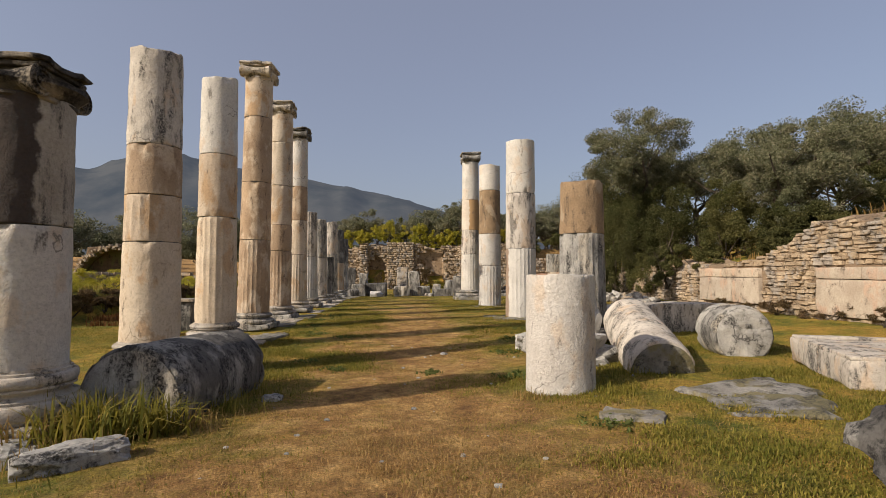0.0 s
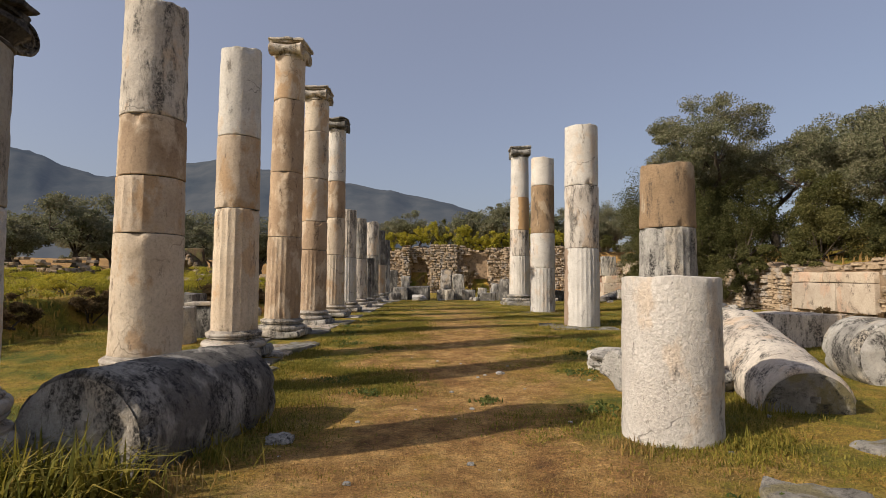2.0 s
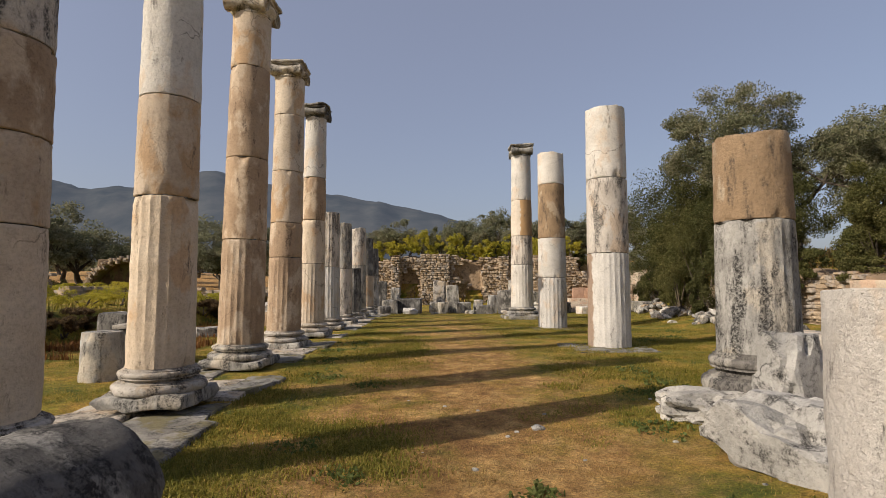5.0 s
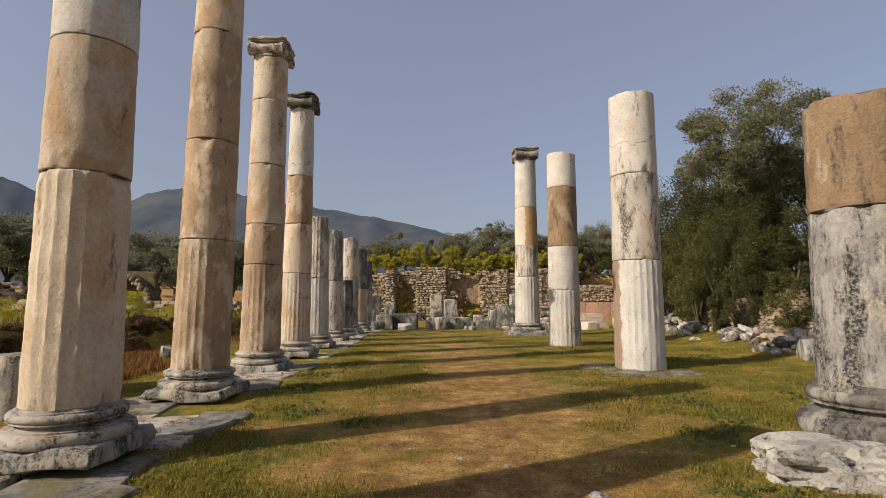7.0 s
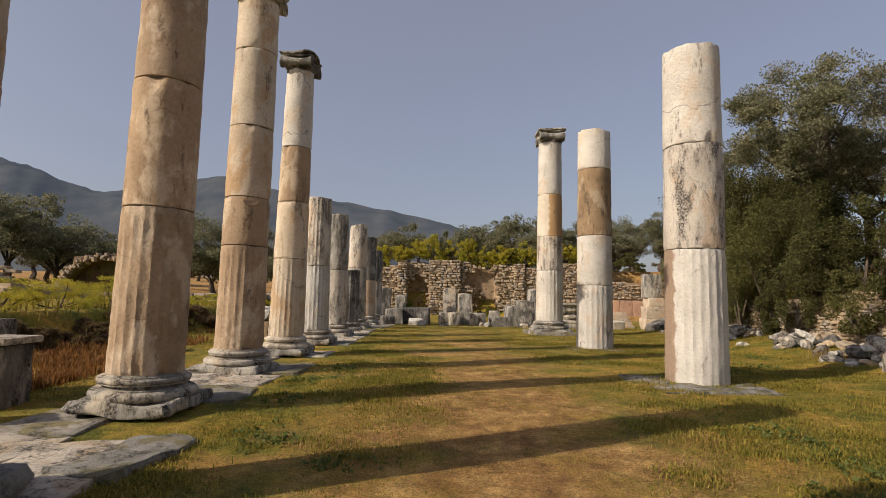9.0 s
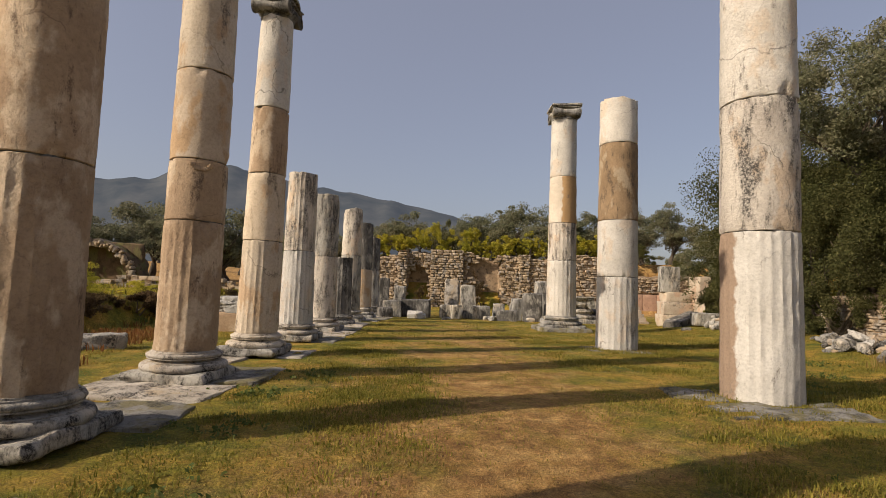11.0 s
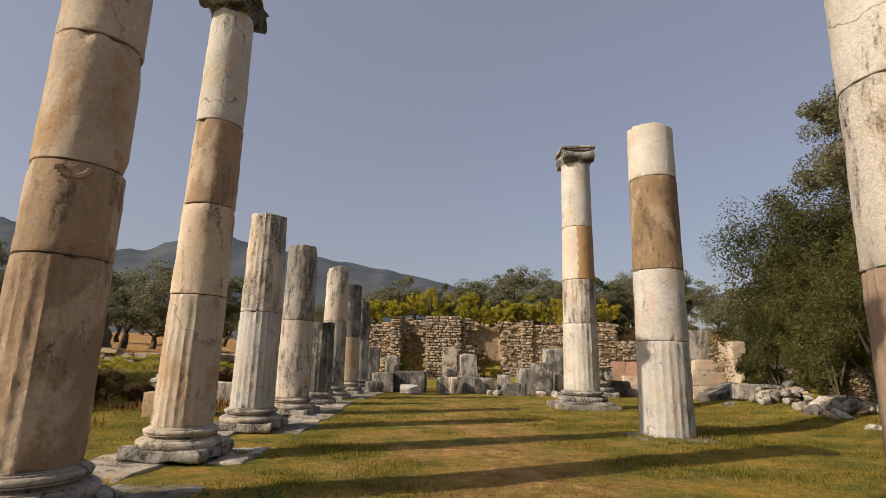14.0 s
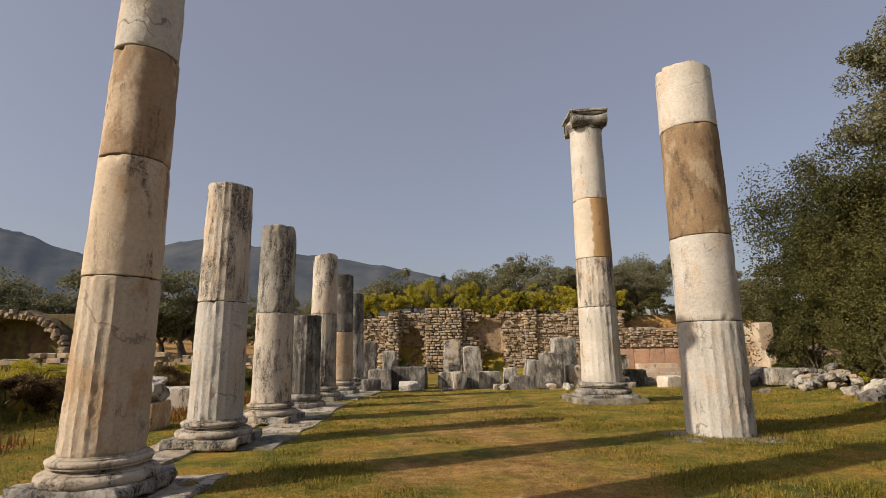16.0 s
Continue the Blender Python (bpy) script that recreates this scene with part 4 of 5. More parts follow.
lying_drum("fluted_fragment", "short grooved grey column fragment", 8.0, 18.1, 0.22, 0.7, 0.36, 0.36, 70, "grey", 9.0, 20, False)
stone_block("fallen_block", "pale cut block lying in the grass", "stone block", 8.0, 36.0, 0.8, 0.6, 0.5, 20, "white", 23.0, 0.05)


# ---- carved blocks set out before the far wall ----
ROW = "carved blocks before the far wall"
for name, label, x, y, sx, sy, sz, tn, mat, tilt in (
    ("standing_block", "dark tall broken pillar fragment", -4.35, 37.5, 0.55, 0.5, 2.0, 5, "grey_dark", (0, 2)),
    ("standing_block", "small tan upright stone", -3.6, 38.5, 0.6, 0.5, 1.6, 0, "grey", (0, 0)),
    ("carved_block", "low grey block in front of a pillar", -3.7, 36.0, 0.9, 0.7, 0.85, 8, "grey", (0, 0)),
    ("carved_block", "long dark block with grooved front", -2.55, 36.5, 1.45, 0.9, 0.95, -4, "grey_dark", (0, 0)),
    ("carved_block", "low dark stone lying in grass", -3.9, 35.0, 0.7, 0.6, 0.5, 20, "grey_dark", (0, 0)),
    ("carved_block", "plain squared grey marble block", -1.0, 37.0, 0.7, 0.6, 0.7, 0, "grey", (0, 0)),
    ("carved_block", "pale small carved block", -0.5, 36.2, 0.5, 0.5, 0.75, 15, "grey", (0, 0)),
    ("standing_stele", "tapering pale upright stone with broken top", -0.75, 38.6, 0.75, 0.5, 2.05, -6, "base", (0, 2)),
    ("standing_stele", "tall grey upright slab", 0.1, 36.8, 0.75, 0.4, 1.75, 4, "grey", (0, -3)),
    ("carved_block", "short grooved grey block", 0.75, 36.2, 0.85, 0.7, 0.7, 3, "grey", (0, 0)),
    ("carved_block", "black weathered low block", 1.95, 35.4, 1.0, 0.6, 0.55, -6, "grey_dark", (0, 0)),
    ("carved_block", "small squared grey marble block", 1.7, 37.0, 0.6, 0.5, 0.85, 0, "grey", (0, 0)),
    ("standing_block", "square pale block on end", 2.55, 36.6, 0.55, 0.55, 1.15, 8, "grey", (0, 4)),
    ("standing_block", "square dark grey block on end", 3.3, 36.4, 0.95, 0.7, 1.45, -5, "grey_dark", (0, 0)),
    ("standing_block", "broad grey block behind the row", 4.3, 38.6, 1.05, 0.7, 2.1, 6, "grey", (0, 0)),
    ("carved_block", "pale block beside the stacked capital", 4.3, 36.6, 0.6, 0.6, 0.95, 0, "base", (0, 0)),
    ("carved_block", "low dark block beside the stacked capital", 7.0, 37.2, 0.9, 0.7, 0.7, 0, "grey_dark", (0, 0)),
):
    tagged(stone_block(name, label, "carved block", x, y, sx, sy, sz, tn, mat, x * 2.7 + y, 0.07, 0.04, tilt), group=ROW)
rock("rounded white stone in the grass", -2.4, 35.2, 0.95, 0.6, 0.5, 31.0, "white", 0, 0.1)
for k in range(12):
    rock("small broken stone before the carved blocks", rng.uniform(-4, 6.8), rng.uniform(34.8, 36.0), rng.uniform(0.25, 0.5), rng.uniform(0.2, 0.4), rng.uniform(0.2, 0.35), 40.0 + k, rng.choice(("rock", "grey", "white")), rng.uniform(0, 180), 0.4, 0.05, 3)
cap = thing("stacked_capital", "scroll capital resting on a moulded column base", "capital", (5.7, 36.6, height(5.7, 36.6) - 0.05), ROW)
cap.matrix_basis = pose(5.7, 36.6, height(5.7, 36.6) - 0.05, 0, 0, 90)
ionic_base(cap, 0.62, 0.0, 0.75, 3.0, "grey")
ionic_capital(cap, 0.46, 0.74, 4.0, "grey")

# vaulted ruin on the grassy terrace: an arch of stones over a dark hollow, earth on its back
VX, VY = -20.8, 38.0
vz = height(VX, VY)
vault = thing("vault_ruin", "collapsed stone vault with earth and grass on top", "ruin", (VX, VY, vz))
vs, fs, nseg = [], [], 28
for j, (dy, grow) in enumerate(((0.0, 0.0), (0.0, 0.32), (1.3, 0.4), (1.3, 0.0))):
    for i in range(nseg + 1):
        a = math.pi * i / nseg
        r = 2.15 + grow * (1 + 0.8 * fbm(i * 0.3, j, 0, 1, 3))
        vs.append((math.cos(a) * r * 1.15, dy, math.sin(a) * r * 0.95 - 0.1))
for j in range(3):
    for i in range(nseg):
        a = j * (nseg + 1) + i
        fs.append((a, a + 1, a + nseg + 2, a + nseg + 1))
for i in range(nseg):
    a = 3 * (nseg + 1) + i
    fs.append((a, a + 1, i + 1, i))
from_arrays("vault_shell", vs, fs, M["earth"], vault, "earth-covered barrel of the vault")
bm = bmesh.new()
rough_box(bm, 5.2, 0.3, 2.4, 6, 0.06, 3, 0.02, (0, 0.95, -0.2))
part("back_wall", bm, M["earth"], vault, "earthen back of the hollow")
for i in range(84):
    a = math.pi * (0.02 + 0.96 * i / 83 + rng.uniform(-0.01, 0.01))
    rr = 2.32 + rng.uniform(-0.12, 0.2)
    stone_at(vault, pose(math.cos(a) * rr * 1.15, -0.04 + rng.uniform(-0.1, 0.1), math.sin(a) * rr * 0.95 - 0.1, rng.uniform(-8, 8), -math.degrees(a) + 90 + rng.uniform(-9, 9), 0) @ Matrix.Diagonal((rng.uniform(0.1, 0.2), 0.34, rng.uniform(0.16, 0.3), 1)), "arch_stone")
for k, (x, y, ln, tn, hh) in enumerate(((-13.5, 33.0, 4.5, 5, 0.5), (-15.5, 26.5, 4.0, 82, 0.45), (-12.5, 40.0, 5.0, -4, 0.6), (-18.5, 32.0, 5.0, 10, 0.15), (-11.2, 37.0, 3.0, 85, 0.6), (-26.0, 34.0, 6.0, 4, 0.8), (-12.0, 45.0, 6.0, 2, 1.2))):
    low = thing("low_wall", "low ruined rubble wall in the grass", "wall", (x, y, height(x, y) - 0.1), turn=tn)
    for row in range(int(hh / 0.16) + 1):
        p = -ln / 2 + rng.uniform(0, 0.3)
        while p < ln / 2:
            ww = rng.uniform(0.3, 0.7)
            if rng.random() > 0.15 * row:
                stone_at(low, pose(p + ww / 2, rng.uniform(-0.06, 0.06), 0.12 + row * 0.17, 0, 0, rng.uniform(-6, 6)) @ Matrix.Diagonal((ww, 0.55, 0.2, 1)))
            p += ww + 0.02


# ---- plants ----
def rand_dirs(r, n):
    v = r.normal(size=(n, 3))
    return v / np.linalg.norm(v, axis=1)[:, None]


def leaf_cloud(centres, radii, per, size, r, aspect=2.6, droop=0.0):
    """Small pointed leaves scattered through lobes: two triangles each."""
    n = len(centres) * per
    c = np.repeat(np.asarray(centres), per, 0)
    rad = np.repeat(np.asarray(radii), per, 0)
    d = rand_dirs(r, n) * (r.random((n, 1)) ** 0.38)
    p = c + d * rad
    ax = rand_dirs(r, n) + d * 0.5
    ax[:, 2] -= droop
    ax /= np.linalg.norm(ax, axis=1)[:, None]
    side = np.cross(ax, rand_dirs(r, n))
    side /= np.linalg.norm(side, axis=1)[:, None] + 1e-9
    s = size * (0.6 + 0.8 * r.random((n, 1)))
    q = np.stack([p - ax * s * 0.5, p + side * s / aspect * 0.5, p + ax * s * 0.5, p - side * s / aspect * 0.5], 1).reshape(-1, 3)
    f = np.arange(n * 4).reshape(-1, 4)
    return q, f


def limb(bm, pts, r0, r1, seed, segs=8):
    rings = []
    for k, p in enumerate(pts):
        t = (Vector(pts[min(k + 1, len(pts) - 1)]) - Vector(pts[max(k - 1, 0)])).normalized()
        u = t.orthogonal().normalized()
        w = t.cross(u)
        rr = r0 + (r1 - r0) * k / (len(pts) - 1)
        rings.append([bm.verts.new(Vector(p) + (u * math.cos(a) + w * math.sin(a)) * rr * (1 + 0.25 * nz(p[0] + math.cos(a), p[1] + math.sin(a), p[2] + seed, 2))) for a in [2 * math.pi * i / segs for i in range(segs)]])
    for lo, hi in zip(rings, rings[1:]):
        for i in range(segs):
            bm.faces.new((lo[i], lo[(i + 1) % segs], hi[(i + 1) % segs], hi[i]))
    bm.faces.new(rings[-1])


def tree(name, label, category, x, y, h, spread, seed, leaf="olive", trunk_h=0.3, lobes=46, per=240, size=0.13, z=None, trunk_r=0.2, aspect=2.8, lobe_r=0.17, fill=0.35, group=""):
    """A trunk that forks into limbs; each limb ends in lobes of leaves with gaps of sky between."""
    r = np.random.default_rng(seed)
    top = thing(name, label, category, (x, y, (height(x, y) if z is None else z) - 0.05), group)
    bm = bmesh.new()
    fork = Vector((r.normal() * 0.25, r.normal() * 0.25, h * trunk_h))
    limb(bm, [(0, 0, 0), tuple(fork * 0.5 + Vector((r.normal() * 0.08, r.normal() * 0.08, 0))), tuple(fork)], trunk_r * 1.3, trunk_r * 0.8, seed)
    cs, rs = [], []
    boughs = max(12, lobes // 5)
    mid_z = h * (trunk_h + (1 - trunk_h) * 0.44)
    for i in range(boughs):
        v = rand_dirs(r, 1)[0]
        v[2] = v[2] * 0.75 if v[2] < 0 else v[2]
        k = r.uniform(fill * 0.4, 1.0) ** 0.5
        lump = 1 + 0.4 * fbm(v[0] + seed, v[1], v[2], 1.6, 3)
        tip = Vector((fork.x + v[0] * spread * k * lump * 0.78, fork.y + v[1] * spread * k * lump * 0.78, mid_z + v[2] * h * (1 - trunk_h) * 0.40 * k * lump))
        midp = fork.lerp(tip, 0.55) + Vector((r.normal() * 0.25, r.normal() * 0.25, -h * 0.02))
        if i % 4 == 0:
            limb(bm, [tuple(fork), tuple(fork.lerp(midp, 0.5) + Vector((r.normal() * 0.2, r.normal() * 0.2, 0.1))), tuple(midp), tuple(tip)], trunk_r * r.uniform(0.3, 0.6), 0.02, seed + i, 6)
            knot = midp
        else:
            limb(bm, [tuple(knot), tuple(knot.lerp(tip, 0.5) + Vector((r.normal() * 0.1, r.normal() * 0.1, 0.05))), tuple(tip)], 0.035, 0.012, seed + i, 5)
        size_b = spread * r.uniform(0.20, 0.36)
        for j in range(max(5, lobes // boughs)):
            w = rand_dirs(r, 1)[0] * r.uniform(0.35, 1.0)
            p = np.array(tip) + w * size_b * np.array([1.25, 1.25, 0.85])
            lr = size_b * r.uniform(0.3, 0.6) * lobe_r / 0.17
            cs.append(tuple(p))
            rs.append((lr * 1.2, lr * 1.2, lr * 0.8))
    part("trunk", bm, M["bark"], top, "forked grey-brown trunk and limbs")
    q, f = leaf_cloud(cs, rs, per, size, r, aspect)
    from_arrays("crown", q, f, M[leaf], top, "open crown of small leaves")
    return top


def shrub(name, label, category, x, y, sx, sy, sz, seed, leaf="shrub", lobes=40, per=260, size=0.10, z=None, aspect=2.2, group="", flat=0.0):
    """A dense rounded bush down to the ground, lumpy in outline."""
    r = np.random.default_rng(seed)
    top = thing(name, label, category, (x, y, (height(x, y) if z is None else z) - 0.05), group)
    bm = bmesh.new()
    cs, rs = [], []
    swells = max(4, lobes // 9)
    for i in range(swells):
        d = rand_dirs(r, 1)[0]
        d[2] = abs(d[2]) * (1 - flat)
        k = r.uniform(0.5, 0.72)
        c = np.array([d[0] * sx * k, d[1] * sy * k, 0.16 * sz + d[2] * sz * 0.95 * k])
        big = r.uniform(0.32, 0.48) * (1.0 if lobes < 100 else 0.78)
        limb(bm, [(r.normal() * sx * 0.08, r.normal() * sy * 0.08, 0), tuple(c * 0.5 + r.normal(size=3) * 0.05), tuple(c)], 0.02 + 0.012 * sz, 0.008, seed + i, 5)
        for j in range(lobes // swells):
            w = rand_dirs(r, 1)[0]
            cs.append(c + w * np.array([sx, sy, sz * 0.8]) * big * r.uniform(0.55, 1.0))
            lr = big * r.uniform(0.26, 0.5)
            rs.append((sx * lr, sy * lr, sz * lr * 0.62))
    part("stem", bm, M["bark"], top, "dark woody stem with side shoots")
    q, f = leaf_cloud(cs, rs, per, size, r, aspect)
    q[:, 2] = np.maximum(q[:, 2], 0.0)
    from_arrays("foliage", q, f, M[leaf], top, "dense small leaves")
    return top


RT = "trees on the right terrace"
tree("olive_tree", "tall silvery olive tree with a leaning trunk", "tree", 11.0, 24.6, 9.2, 2.7, 11, lobes=160, per=330, size=0.104, trunk_h=0.40, trunk_r=0.2, group=RT, lobe_r=0.19, fill=0.5)
tree("olive_tree", "broad silvery olive tree on the terrace", "tree", 15.2, 23.0, 6.6, 3.4, 12, lobes=150, per=330, size=0.112, trunk_h=0.28, group=RT)
tree("olive_tree", "broad silvery olive tree on the terrace", "tree", 19.5, 21.0, 5.7, 3.5, 13, lobes=150, per=330, size=0.12, trunk_h=0.28, group=RT)
tree("olive_tree", "dense olive tree leaning over the wall", "tree", 13.2, 17.4, 4.8, 2.5, 14, lobes=150, per=330, size=0.088, trunk_h=0.18, group=RT)
tree("olive_tree", "broad silvery olive tree on the terrace", "tree", 22.5, 26.0, 6.6, 4.0, 15, lobes=110, per=280, size=0.15, trunk_h=0.28, group=RT)
tree("olive_tree", "broad olive tree behind the hedge", "tree", 17.0, 30.0, 7.6, 3.8, 16, lobes=110, per=280, size=0.14, trunk_h=0.28, group=RT)
tree("olive_tree", "light grey-green olive tree before the far wall", "tree", 13.2, 37.5, 5.4, 2.2, 17, lobes=120, per=260, size=0.11, trunk_h=0.2, z=0.3, group=RT)
for i, (x, y, hh, sp) in enumerate(((8.2, 58.5, 4.6, 2.6), (11.6, 57.5, 5.0, 2.8), (15.0, 58.0, 5.4, 3.0), (18.8, 56.8, 5.6, 3.2))):
    tree("olive_tree", "grey-green olive tree above the far wall", "tree", x, y, hh, sp, 18 + i, "far_leaf", 0.16, 90, 200, 0.15, None, 0.2, 2.4, 0.19, 0.4, RT)
RS = "bushes on the right terrace"
for i, (x, y, sx, sz) in enumerate(((9.8, 56.4, 1.6, 1.3), (12.6, 56.2, 1.9, 1.5), (15.6, 56.0, 1.9, 1.7), (18.2, 55.8, 1.7, 1.6), (12.0, 34.6, 1.3, 2.2))):
    shrub("bush", "low green scrub above the far wall", "bush", x, y, sx, 1.1, sz, 90 + i, "shrub", 45, 160, 0.12, group=RS)
for i, (x, y, sx, sy, sz) in enumerate(((11.9, 19.4, 1.7, 1.9, 2.9), (11.3, 22.8, 2.0, 2.2, 3.6), (10.6, 26.2, 2.2, 2.3, 5.3), (12.4, 15.8, 1.4, 1.6, 1.9), (14.5, 20.0, 2.4, 2.2, 3.0), (17.5, 18.0, 2.4, 2.2, 2.6), (10.6, 29.0, 2.0, 1.9, 4.4), (10.9, 24.2, 1.8, 1.8, 4.7))):
    shrub("bush", "dense dark green bush hanging over the terrace wall", "bush", x, y, sx, sy, sz, 40 + i, "shrub" if i % 2 == 0 else "oak", 90, 420, 0.07, group=RS)
for i, (x, y, z, sz) in enumerate(((10.3, 20.6, 0.9, 1.6), (10.2, 22.4, 0.7, 2.2), (10.0, 24.6, 0.5, 2.6), (9.9, 27.4, 0.5, 3.0), (10.1, 30.4, 0.5, 2.2), (10.5, 18.9, 1.5, 1.2))):
    shrub("bush", "green bush spilling down over the terrace wall", "bush", x, y, 1.0, 1.3, sz, 50 + i, "shrub" if i % 2 else "oak", 54, 300, 0.065, z=z, group=RS)
shrub("holm_oak", "large rounded dark green oak bush", "bush", 13.6, 31.8, 5.2, 4.4, 8.7, 60, "oak", 420, 400, 0.10, z=0.2, group=RS)
shrub("bush", "small yellow-leaved weed clump", "bush", 10.0, 31.8, 0.6, 0.5, 0.9, 61, "flower", 16, 120, 0.08)
shrub("bush", "small yellow-leaved weed clump", "bush", 9.9, 28.2, 0.5, 0.5, 0.5, 62, "flower", 14, 100, 0.07)
for i, (x, y) in enumerate(((10.1, 14.0), (10.15, 12.2), (10.1, 16.2), (10.0, 10.6))):
    shrub("dry_bush", "low grey dry brush at the wall foot", "bush", x, y, 0.5, 1.0, 0.55, 65 + i, "dry_brush", 14, 90, 0.14, aspect=9, group="dry brush at the wall foot")
for i in range(9):
    shrub("dry_bush", "brown dry scrub on the slope", "bush", 12.6 + 1.1 * i + rng.uniform(-0.4, 0.4), 13.4 + rng.uniform(-1.5, 2.5), 0.9, 0.9, 0.9, 75 + i, "dry_brush" if i % 2 else "shrub", 18, 110, 0.15, aspect=5, group="scrub on the slope")

for i in range(9):
    shrub("dry_bush", "brown dry scrub along the top of the terrace wall", "bush", 10.95 + rng.uniform(-0.15, 0.3), 8.2 + 0.85 * i, 0.55, 0.75, 0.6, 220 + i, "dry_brush" if i % 3 else "shrub", 20, 130, 0.1, aspect=6, group="scrub on the slope")

# left bank: yellow mustard and brush
for i in range(15):
    yy = 12.5 + i * 1.9 + rng.uniform(-0.5, 0.5)
    xx = -11.2 + rng.uniform(-0.5, 0.5)
    shrub("mustard_clump", "yellow-flowering mustard on the earth bank", "wild flowers", xx, yy, 1.2, 1.35, rng.uniform(0.75, 1.1) * (1.0 if yy < 24 else 0.55), 100 + i, "flower", 40, 260, 0.05, aspect=5, group="mustard on the bank")
for i in range(16):
    yy = 11.5 + i * 1.9 + rng.uniform(-0.5, 0.5)
    shrub("dry_bush", "brown dry brush on the bank side", "bush", -9.75 + rng.uniform(-0.3, 0.4), yy, 0.85, 1.15, rng.uniform(0.7, 1.1), 130 + i, "dry_brush", 30, 200, 0.16, aspect=9, group="brush on the bank")
for i in range(16):
    xx, yy = -15 - rng.uniform(0, 14), 18 + rng.uniform(0, 24)
    shrub("mustard_clump", "yellow-green weeds on the grassy terrace", "wild flowers", xx, yy, 1.6, 1.2, 0.6, 150 + i, "flower" if i % 3 else "shrub", 30, 200, 0.07, aspect=4, group="weeds on the grassy terrace")
for i in range(22):
    xx = -8.5 + i * 1.0 + rng.uniform(-0.3, 0.3)
    big = 1.0 + 0.5 * math.exp(-((xx + 1.5) / 2.6) ** 2) + 0.35 * math.exp(-((xx - 7) / 1.6) ** 2)
    shrub("mustard_clump", "yellow-flowering mustard on top of the far wall", "wild flowers", xx, WALL_Y + 0.75 + rng.uniform(-0.25, 0.25), 1.3, 1.0, 1.7 * big, 180 + i, "flower" if rng.random() < 0.85 else "shrub", 48, 150, 0.085, z=far_top(xx) + 0.12, group="mustard on the far wall")
shrub("dead_bush", "bare brown bush in the wall niche", "bush", -3.2, 52.8, 0.9, 0.5, 2.2, 210, "dry_brush", 18, 60, 0.3, aspect=14)
shrub("dead_bush", "brown brush against the far wall", "bush", 1.6, 53.2, 1.3, 0.5, 3.4, 211, "dry_brush", 24, 90, 0.25, aspect=7)
shrub("bush", "dark bush above the far wall", "bush", 4.4, 57.0, 1.4, 1.2, 2.4, 212, "shrub", 26, 200, 0.2)

# olive groves beyond the walls: a few forms, repeated at other turns
GROVE = "olive grove beyond the ruins"
forms = [tree("olive_tree", "distant grey-green olive tree in the grove", "tree", *at, hh, sp, sd, "far_leaf", 0.2, 110, 130, 0.17, None, 0.2, 2.2, 0.19, 0.4, GROVE) for at, hh, sp, sd in (((1.0, 66.0), 5.0, 3.3, 301), ((6.0, 64.0), 6.4, 3.4, 302), ((-18.0, 46.0), 5.2, 3.2, 303))]
spots = [(-23.5, 44), (-29.5, 41), (-6, 67), (-12, 62), (-17, 66), (11, 66), (16, 63), (21, 68), (26, 62), (-3.5, 75), (3.5, 74), (9, 76), (14, 74), (20, 78), (-10, 74), (-22, 60), (-24, 51), (-14, 53), (-29, 46), (-34, 52), (-31, 38), (-36, 44), (-40, 36), (-28, 60), (-35, 66), (-42, 58), (-48, 48), (-44, 30), (-52, 38), (28, 50), (22, 46), (33, 44), (-20, 72), (-28, 78), (-8, 84), (2, 86), (12, 88), (24, 88), (-38, 84), (-50, 72), (-16, 44), (-27, 31), (-34, 27), (-42, 22), (36, 60), (30, 74)]
for i, (x, y) in enumerate(spots):
    x, y = x + rng.uniform(-1, 1), y + rng.uniform(-1, 1)
    s = rng.uniform(0.8, 1.1)
    ob = copy_thing(forms[i % 3], pose(x, y, height(x, y) - 0.05, 0, 0, rng.uniform(0, 360)))
    ob.scale = (s * 1.1, s * 1.1, s)
far_form = tree("olive_tree", "distant grey-green olive tree in the grove", "tree", -60.0, 95.0, 5.5, 3.4, 304, "far_leaf", 0.2, 36, 60, 0.5, None, 0.2, 2.0, 0.22, 0.4, GROVE)
for i in range(34):
    a = rng.uniform(-1.25, 0.7)
    d = rng.uniform(105, 260)
    x, y = math.sin(a) * d, math.cos(a) * d
    ob = copy_thing(far_form, pose(x, y, height(x, y) - 0.3, 0, 0, rng.uniform(0, 360)))
    ob.scale = (1.5, 1.5, 1.25)


# ---- grass ----
def blades(name, label, pts, h, width, material, lean=0.5, seed=0, kind="stuff"):
    """One bent blade a point: two triangles, random heading and lean."""
    r = np.random.default_rng(seed)
    pts = np.asarray(pts)
    n = len(pts)
    a = r.random(n) * 2 * np.pi
    hh = (h * (0.5 + r.random(n)))[:, None]
    d = np.stack([np.cos(a), np.sin(a), np.zeros(n)], 1)
    s = np.stack([-np.sin(a), np.cos(a), np.zeros(n)], 1) * (width * (0.6 + 0.8 * r.random(n)))[:, None]
    up = np.array([0, 0, 1.0])
    ln = (lean * r.random(n))[:, None]
    b0, b1 = pts - s, pts + s
    m0 = pts + up * hh * 0.6 + d * hh * ln * 0.35
    tip = pts + up * hh * (1 - 0.35 * ln) + d * hh * ln
    v = np.stack([b0, b1, m0 + s * 0.7, m0 - s * 0.7, tip], 1).reshape(-1, 3)
    i = np.arange(n)[:, None] * 5
    f = np.concatenate([i + [0, 1, 2], i + [0, 2, 3], i + [3, 2, 4]])
    return tagged(from_arrays(name, v, f, material), label, "grass", kind=kind)


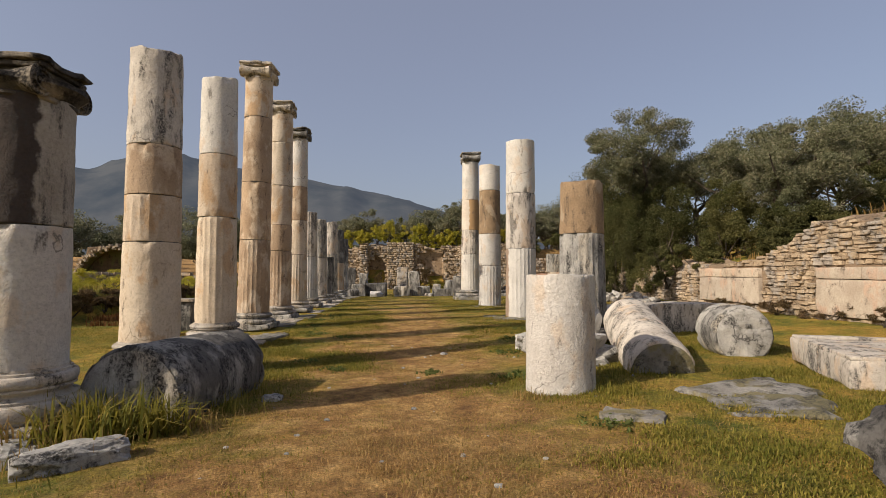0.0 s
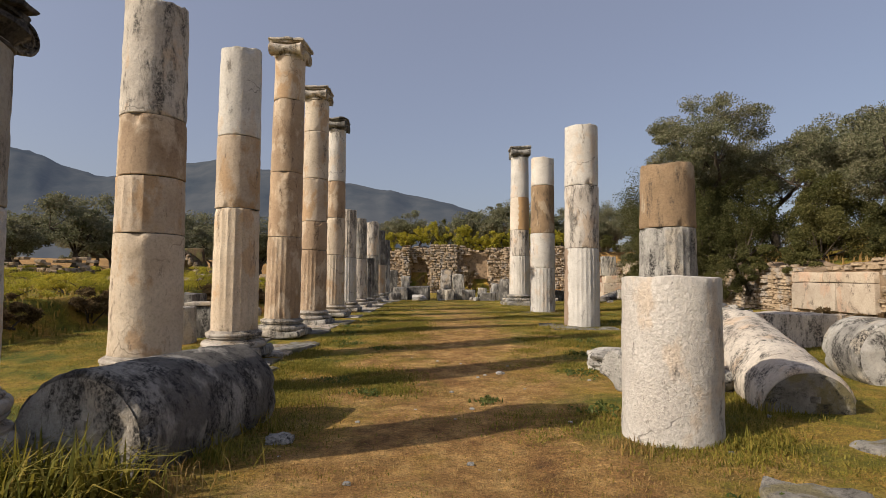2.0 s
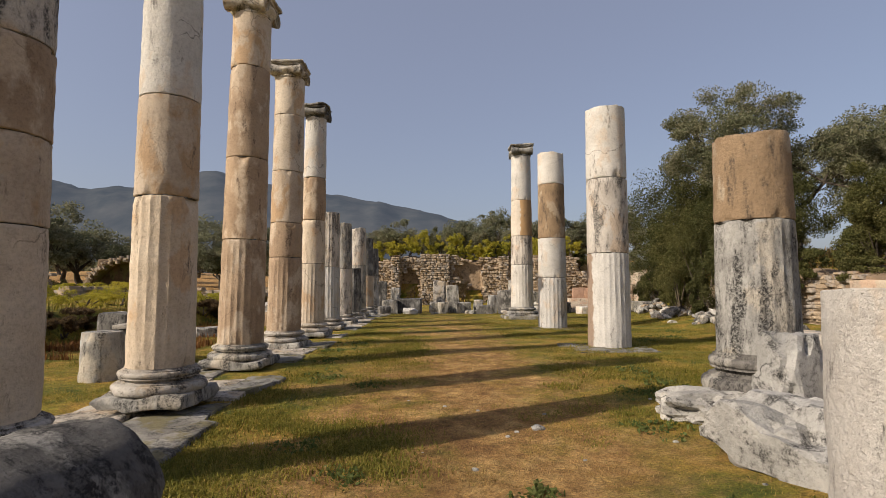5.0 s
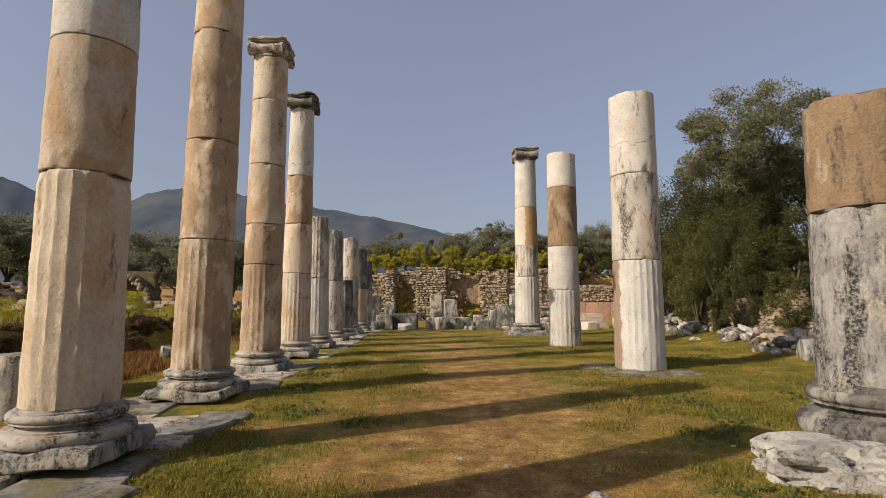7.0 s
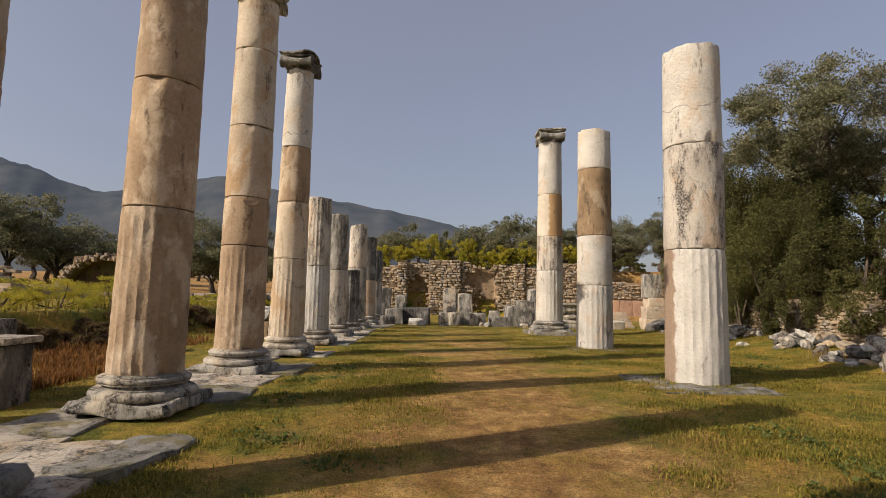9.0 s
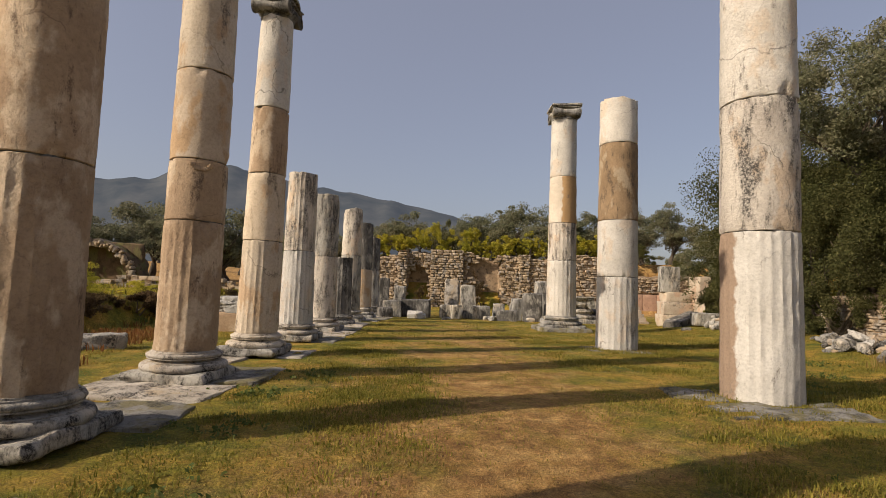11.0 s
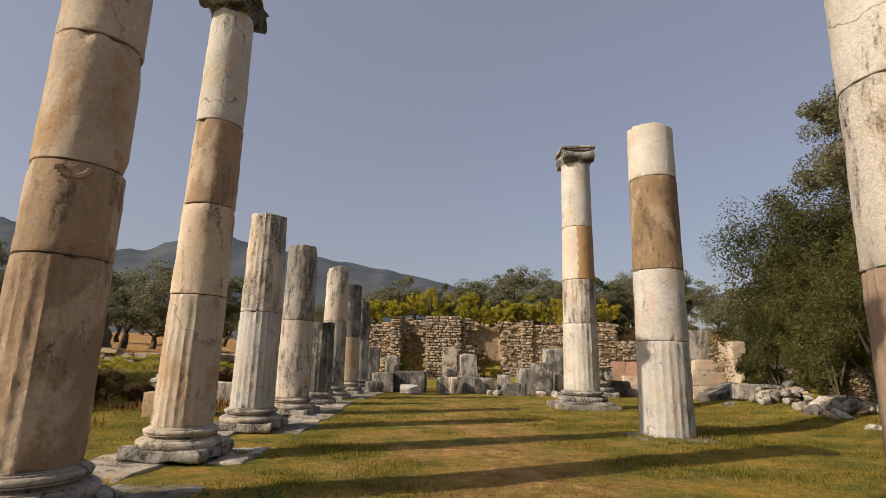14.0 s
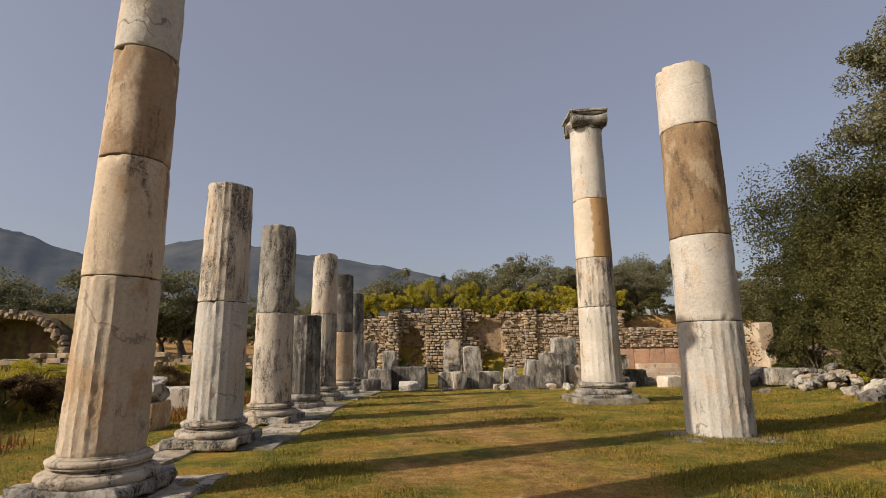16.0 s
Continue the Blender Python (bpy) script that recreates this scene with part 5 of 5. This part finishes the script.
def scatter(n, x0, x1, y0, y1, keep, seed):
    r = np.random.default_rng(seed)
    out = []
    while len(out) < n:
        x, y = r.uniform(x0, x1), y0 + (y1 - y0) * r.random() ** 1.6
        if r.random() < keep(x, y):
            out.append((x, y, height(x, y) - 0.004))
    return out


def meadow(x, y):
    worn = max(0.0, 1 - abs(x + 0.1) / 2.6) * (1.15 - y / 34)
    g = 0.75 + 0.9 * fbm(x, y, 0, 0.7, 4) - 0.85 * worn
    if -5.0 < x < -3.3 and y > 6:
        g *= 0.12
    return min(1.0, max(0.02, g))


blades("short_grass", "short yellow-green grass of the meadow", scatter(210000, -9.3, 9.8, 2.6, 30, meadow, 1), 0.026, 0.004, M["grass"], 1.9, 1)
def green_patch(x, y):
    side = 0.22 * smooth(1.2, 3.2, abs(x - 0.3)) - 0.12 * smooth(9, 3, y) * (abs(x) < 2.5)
    return meadow(x, y) * smooth(0.06, 0.22, fbm(x + 30, y, 0, 0.5, 4) + side - 0.06)


blades("green_grass", "patches of greener grass", scatter(150000, -9.3, 9.8, 2.6, 34, green_patch, 2), 0.038, 0.005, M["lush"], 1.8, 2)
blades("dry_grass", "dry straw lying in the turf", scatter(40000, -9.3, 9.8, 2.6, 20, lambda x, y: 0.8, 3), 0.035, 0.0025, M["dead"], 2.4, 3)
blades("field_grass", "longer grass beyond the nave", scatter(34000, -9.5, 12, 24, 53, lambda x, y: 0.9 if abs(x) > 3 or y > 33 else 0.35, 4), 0.045, 0.010, M["grass"], 1.6, 4)
blades("terrace_grass", "rough yellow-green grass on the raised terrace", scatter(16000, -32, -9.4, 11, 48, lambda x, y: 0.9, 5), 0.2, 0.02, M["grass"], 0.8, 5)
blades("wall_grass", "grass and weeds on the terrace edge", scatter(5000, 10.6, 24, 9, 34, lambda x, y: 0.9, 6), 0.28, 0.02, M["dead"], 0.8, 6)


blades("rust_grass", "rust-red dry grass behind the columns", scatter(9000, -9.6, -6.2, 15, 34, lambda x, y: smooth(-0.1, 0.25, fbm(x, y, 5, 0.5, 3)), 7), 0.16, 0.012, M["rust"], 0.8, 7)


def clumps(n, x0, x1, y0, y1, seed, per=230):
    """Points of many small thick tussocks, each with its own spread."""
    r = np.random.default_rng(seed)
    out = []
    for cx, cy, _ in scatter(n, x0, x1, y0, y1, lambda x, y: smooth(-0.05, 0.25, fbm(x + 7, y + 3, 0, 0.45, 3)), seed):
        w = r.uniform(0.08, 0.26)
        for _ in range(int(per * w / 0.16)):
            px, py = cx + r.normal() * w, cy + r.normal() * w * 0.8
            out.append((px, py, height(px, py) - 0.004))
    return out


blades("turf_clumps", "thick low tussocks of green grass along the paving", clumps(150, -3.2, -0.9, 7.5, 24, 11), 0.05, 0.005, M["lush"], 1.5, 11)
blades("turf_clumps", "thick low tussocks of yellow-green grass among the columns", clumps(260, 1.2, 7.5, 4.0, 26, 12), 0.05, 0.005, M["lush"], 1.5, 12)
blades("dry_clumps", "low straw-coloured tussocks on the path", clumps(140, -1.8, 2.2, 3.0, 20, 13, 160), 0.03, 0.0035, M["dead"], 2.2, 13)


def tuft(label, x, y, n, spread, h, material, seed, lean=1.0, width=0.011):
    r = np.random.default_rng(seed)
    pts = [(x + r.normal() * spread, y + r.normal() * spread * 0.8, 0) for _ in range(n)]
    pts = [(px, py, height(px, py) - 0.01) for px, py, _ in pts]
    return tagged(blades("grass_tuft", label, pts, h, width, material, lean, seed), category="grass")


for i, (x, y, n, s, h, mat, ln) in enumerate((
    (-3.15, 5.2, 520, 0.26, 0.42, "lush", 1.1), (-2.55, 5.35, 260, 0.16, 0.32, "lush", 1.5), (-2.1, 6.2, 120, 0.16, 0.22, "lush", 1.4), (-2.2, 5.6, 70, 0.15, 0.22, "dead", 1.5), (-1.95, 7.1, 90, 0.15, 0.2, "lush", 1.4),
    (-3.6, 5.05, 260, 0.2, 0.34, "dead", 0.9), (-3.1, 4.75, 200, 0.3, 0.2, "dead", 0.9), (-3.4, 4.1, 220, 0.3, 0.12, "lush", 0.9),
    (2.5, 6.6, 120, 0.2, 0.12, "lush", 1.0), (1.5, 6.6, 90, 0.15, 0.10, "dead", 1.0), (3.1, 7.6, 120, 0.2, 0.14, "lush", 1.0),
    (2.75, 17.0, 160, 0.25, 0.16, "lush", 0.8), (4.3, 17.3, 160, 0.25, 0.2, "lush", 0.8), (2.75, 22.6, 200, 0.24, 0.17, "grass", 1.1), (4.0, 22.5, 170, 0.26, 0.2, "grass", 1.1), (3.8, 22.3, 90, 0.3, 0.22, "dead", 0.9), (2.9, 22.4, 120, 0.2, 0.15, "lush", 1.1), (8.0, 20.5, 160, 0.25, 0.45, "dead", 0.8), (7.2, 22.0, 120, 0.3, 0.2, "lush", 0.9))):
    h *= 0.5 if y > 15 else 1.0
    tuft("tall bright green grass tuft" if mat == "lush" else "yellow-green grass tuft at a column foot" if mat == "grass" else "dry straw-coloured grass tuft", x, y, n, s, h, M[mat], 400 + i, ln, 0.011 if h > 0.25 else 0.005)


def weed(x, y, s, seed):
    r = np.random.default_rng(seed)
    n = 24
    c = [(x + r.normal() * s * 0.4, y + r.normal() * s * 0.4) for _ in range(n)]
    q, f = leaf_cloud([(px, py, height(px, py) + 0.03) for px, py in c], [(0.06, 0.06, 0.03)] * n, 6, 0.05, r, 1.8)
    tagged(from_arrays("weed", q, f, M["weed"]), "low leafy green weed in the turf", "weed", "weeds in the turf", "stuff")


for i, (x, y, s) in enumerate(((-1.9, 9.75, 0.3), (-1.3, 9.0, 0.28), (0.3, 8.6, 0.25), (2.0, 5.2, 0.35), (2.35, 11.9, 0.5), (2.8, 12.8, 0.5), (-2.4, 13.2, 0.5), (-2.8, 14.8, 0.6), (-3.0, 16.2, 0.5), (1.6, 8.0, 0.4), (2.9, 13.8, 0.6), (-1.6, 12.5, 0.3), (5.0, 18.5, 0.5), (6.0, 19.5, 0.6), (1.9, 10.2, 0.4), (-2.6, 17.5, 0.5), (6.8, 21.0, 0.5), (4.8, 14.0, 0.6))):
    weed(x, y, s, 500 + i)
for i in range(40):
    x, y = rng.uniform(-3, 3.4), 3.2 + 9 * rng.random() ** 1.5
    s = rng.uniform(0.02, 0.05)
    bm = bmesh.new()
    boulder(bm, s * 1.4, s, s * 0.7, i * 1.7, 0.3, 2)
    ob = tagged(link("pebble", bm, M["rock"], smooth=False), "small pale pebble on the trodden earth", "pebble", "pebbles on the path")
    ob.location = (x, y, height(x, y) - 0.008)
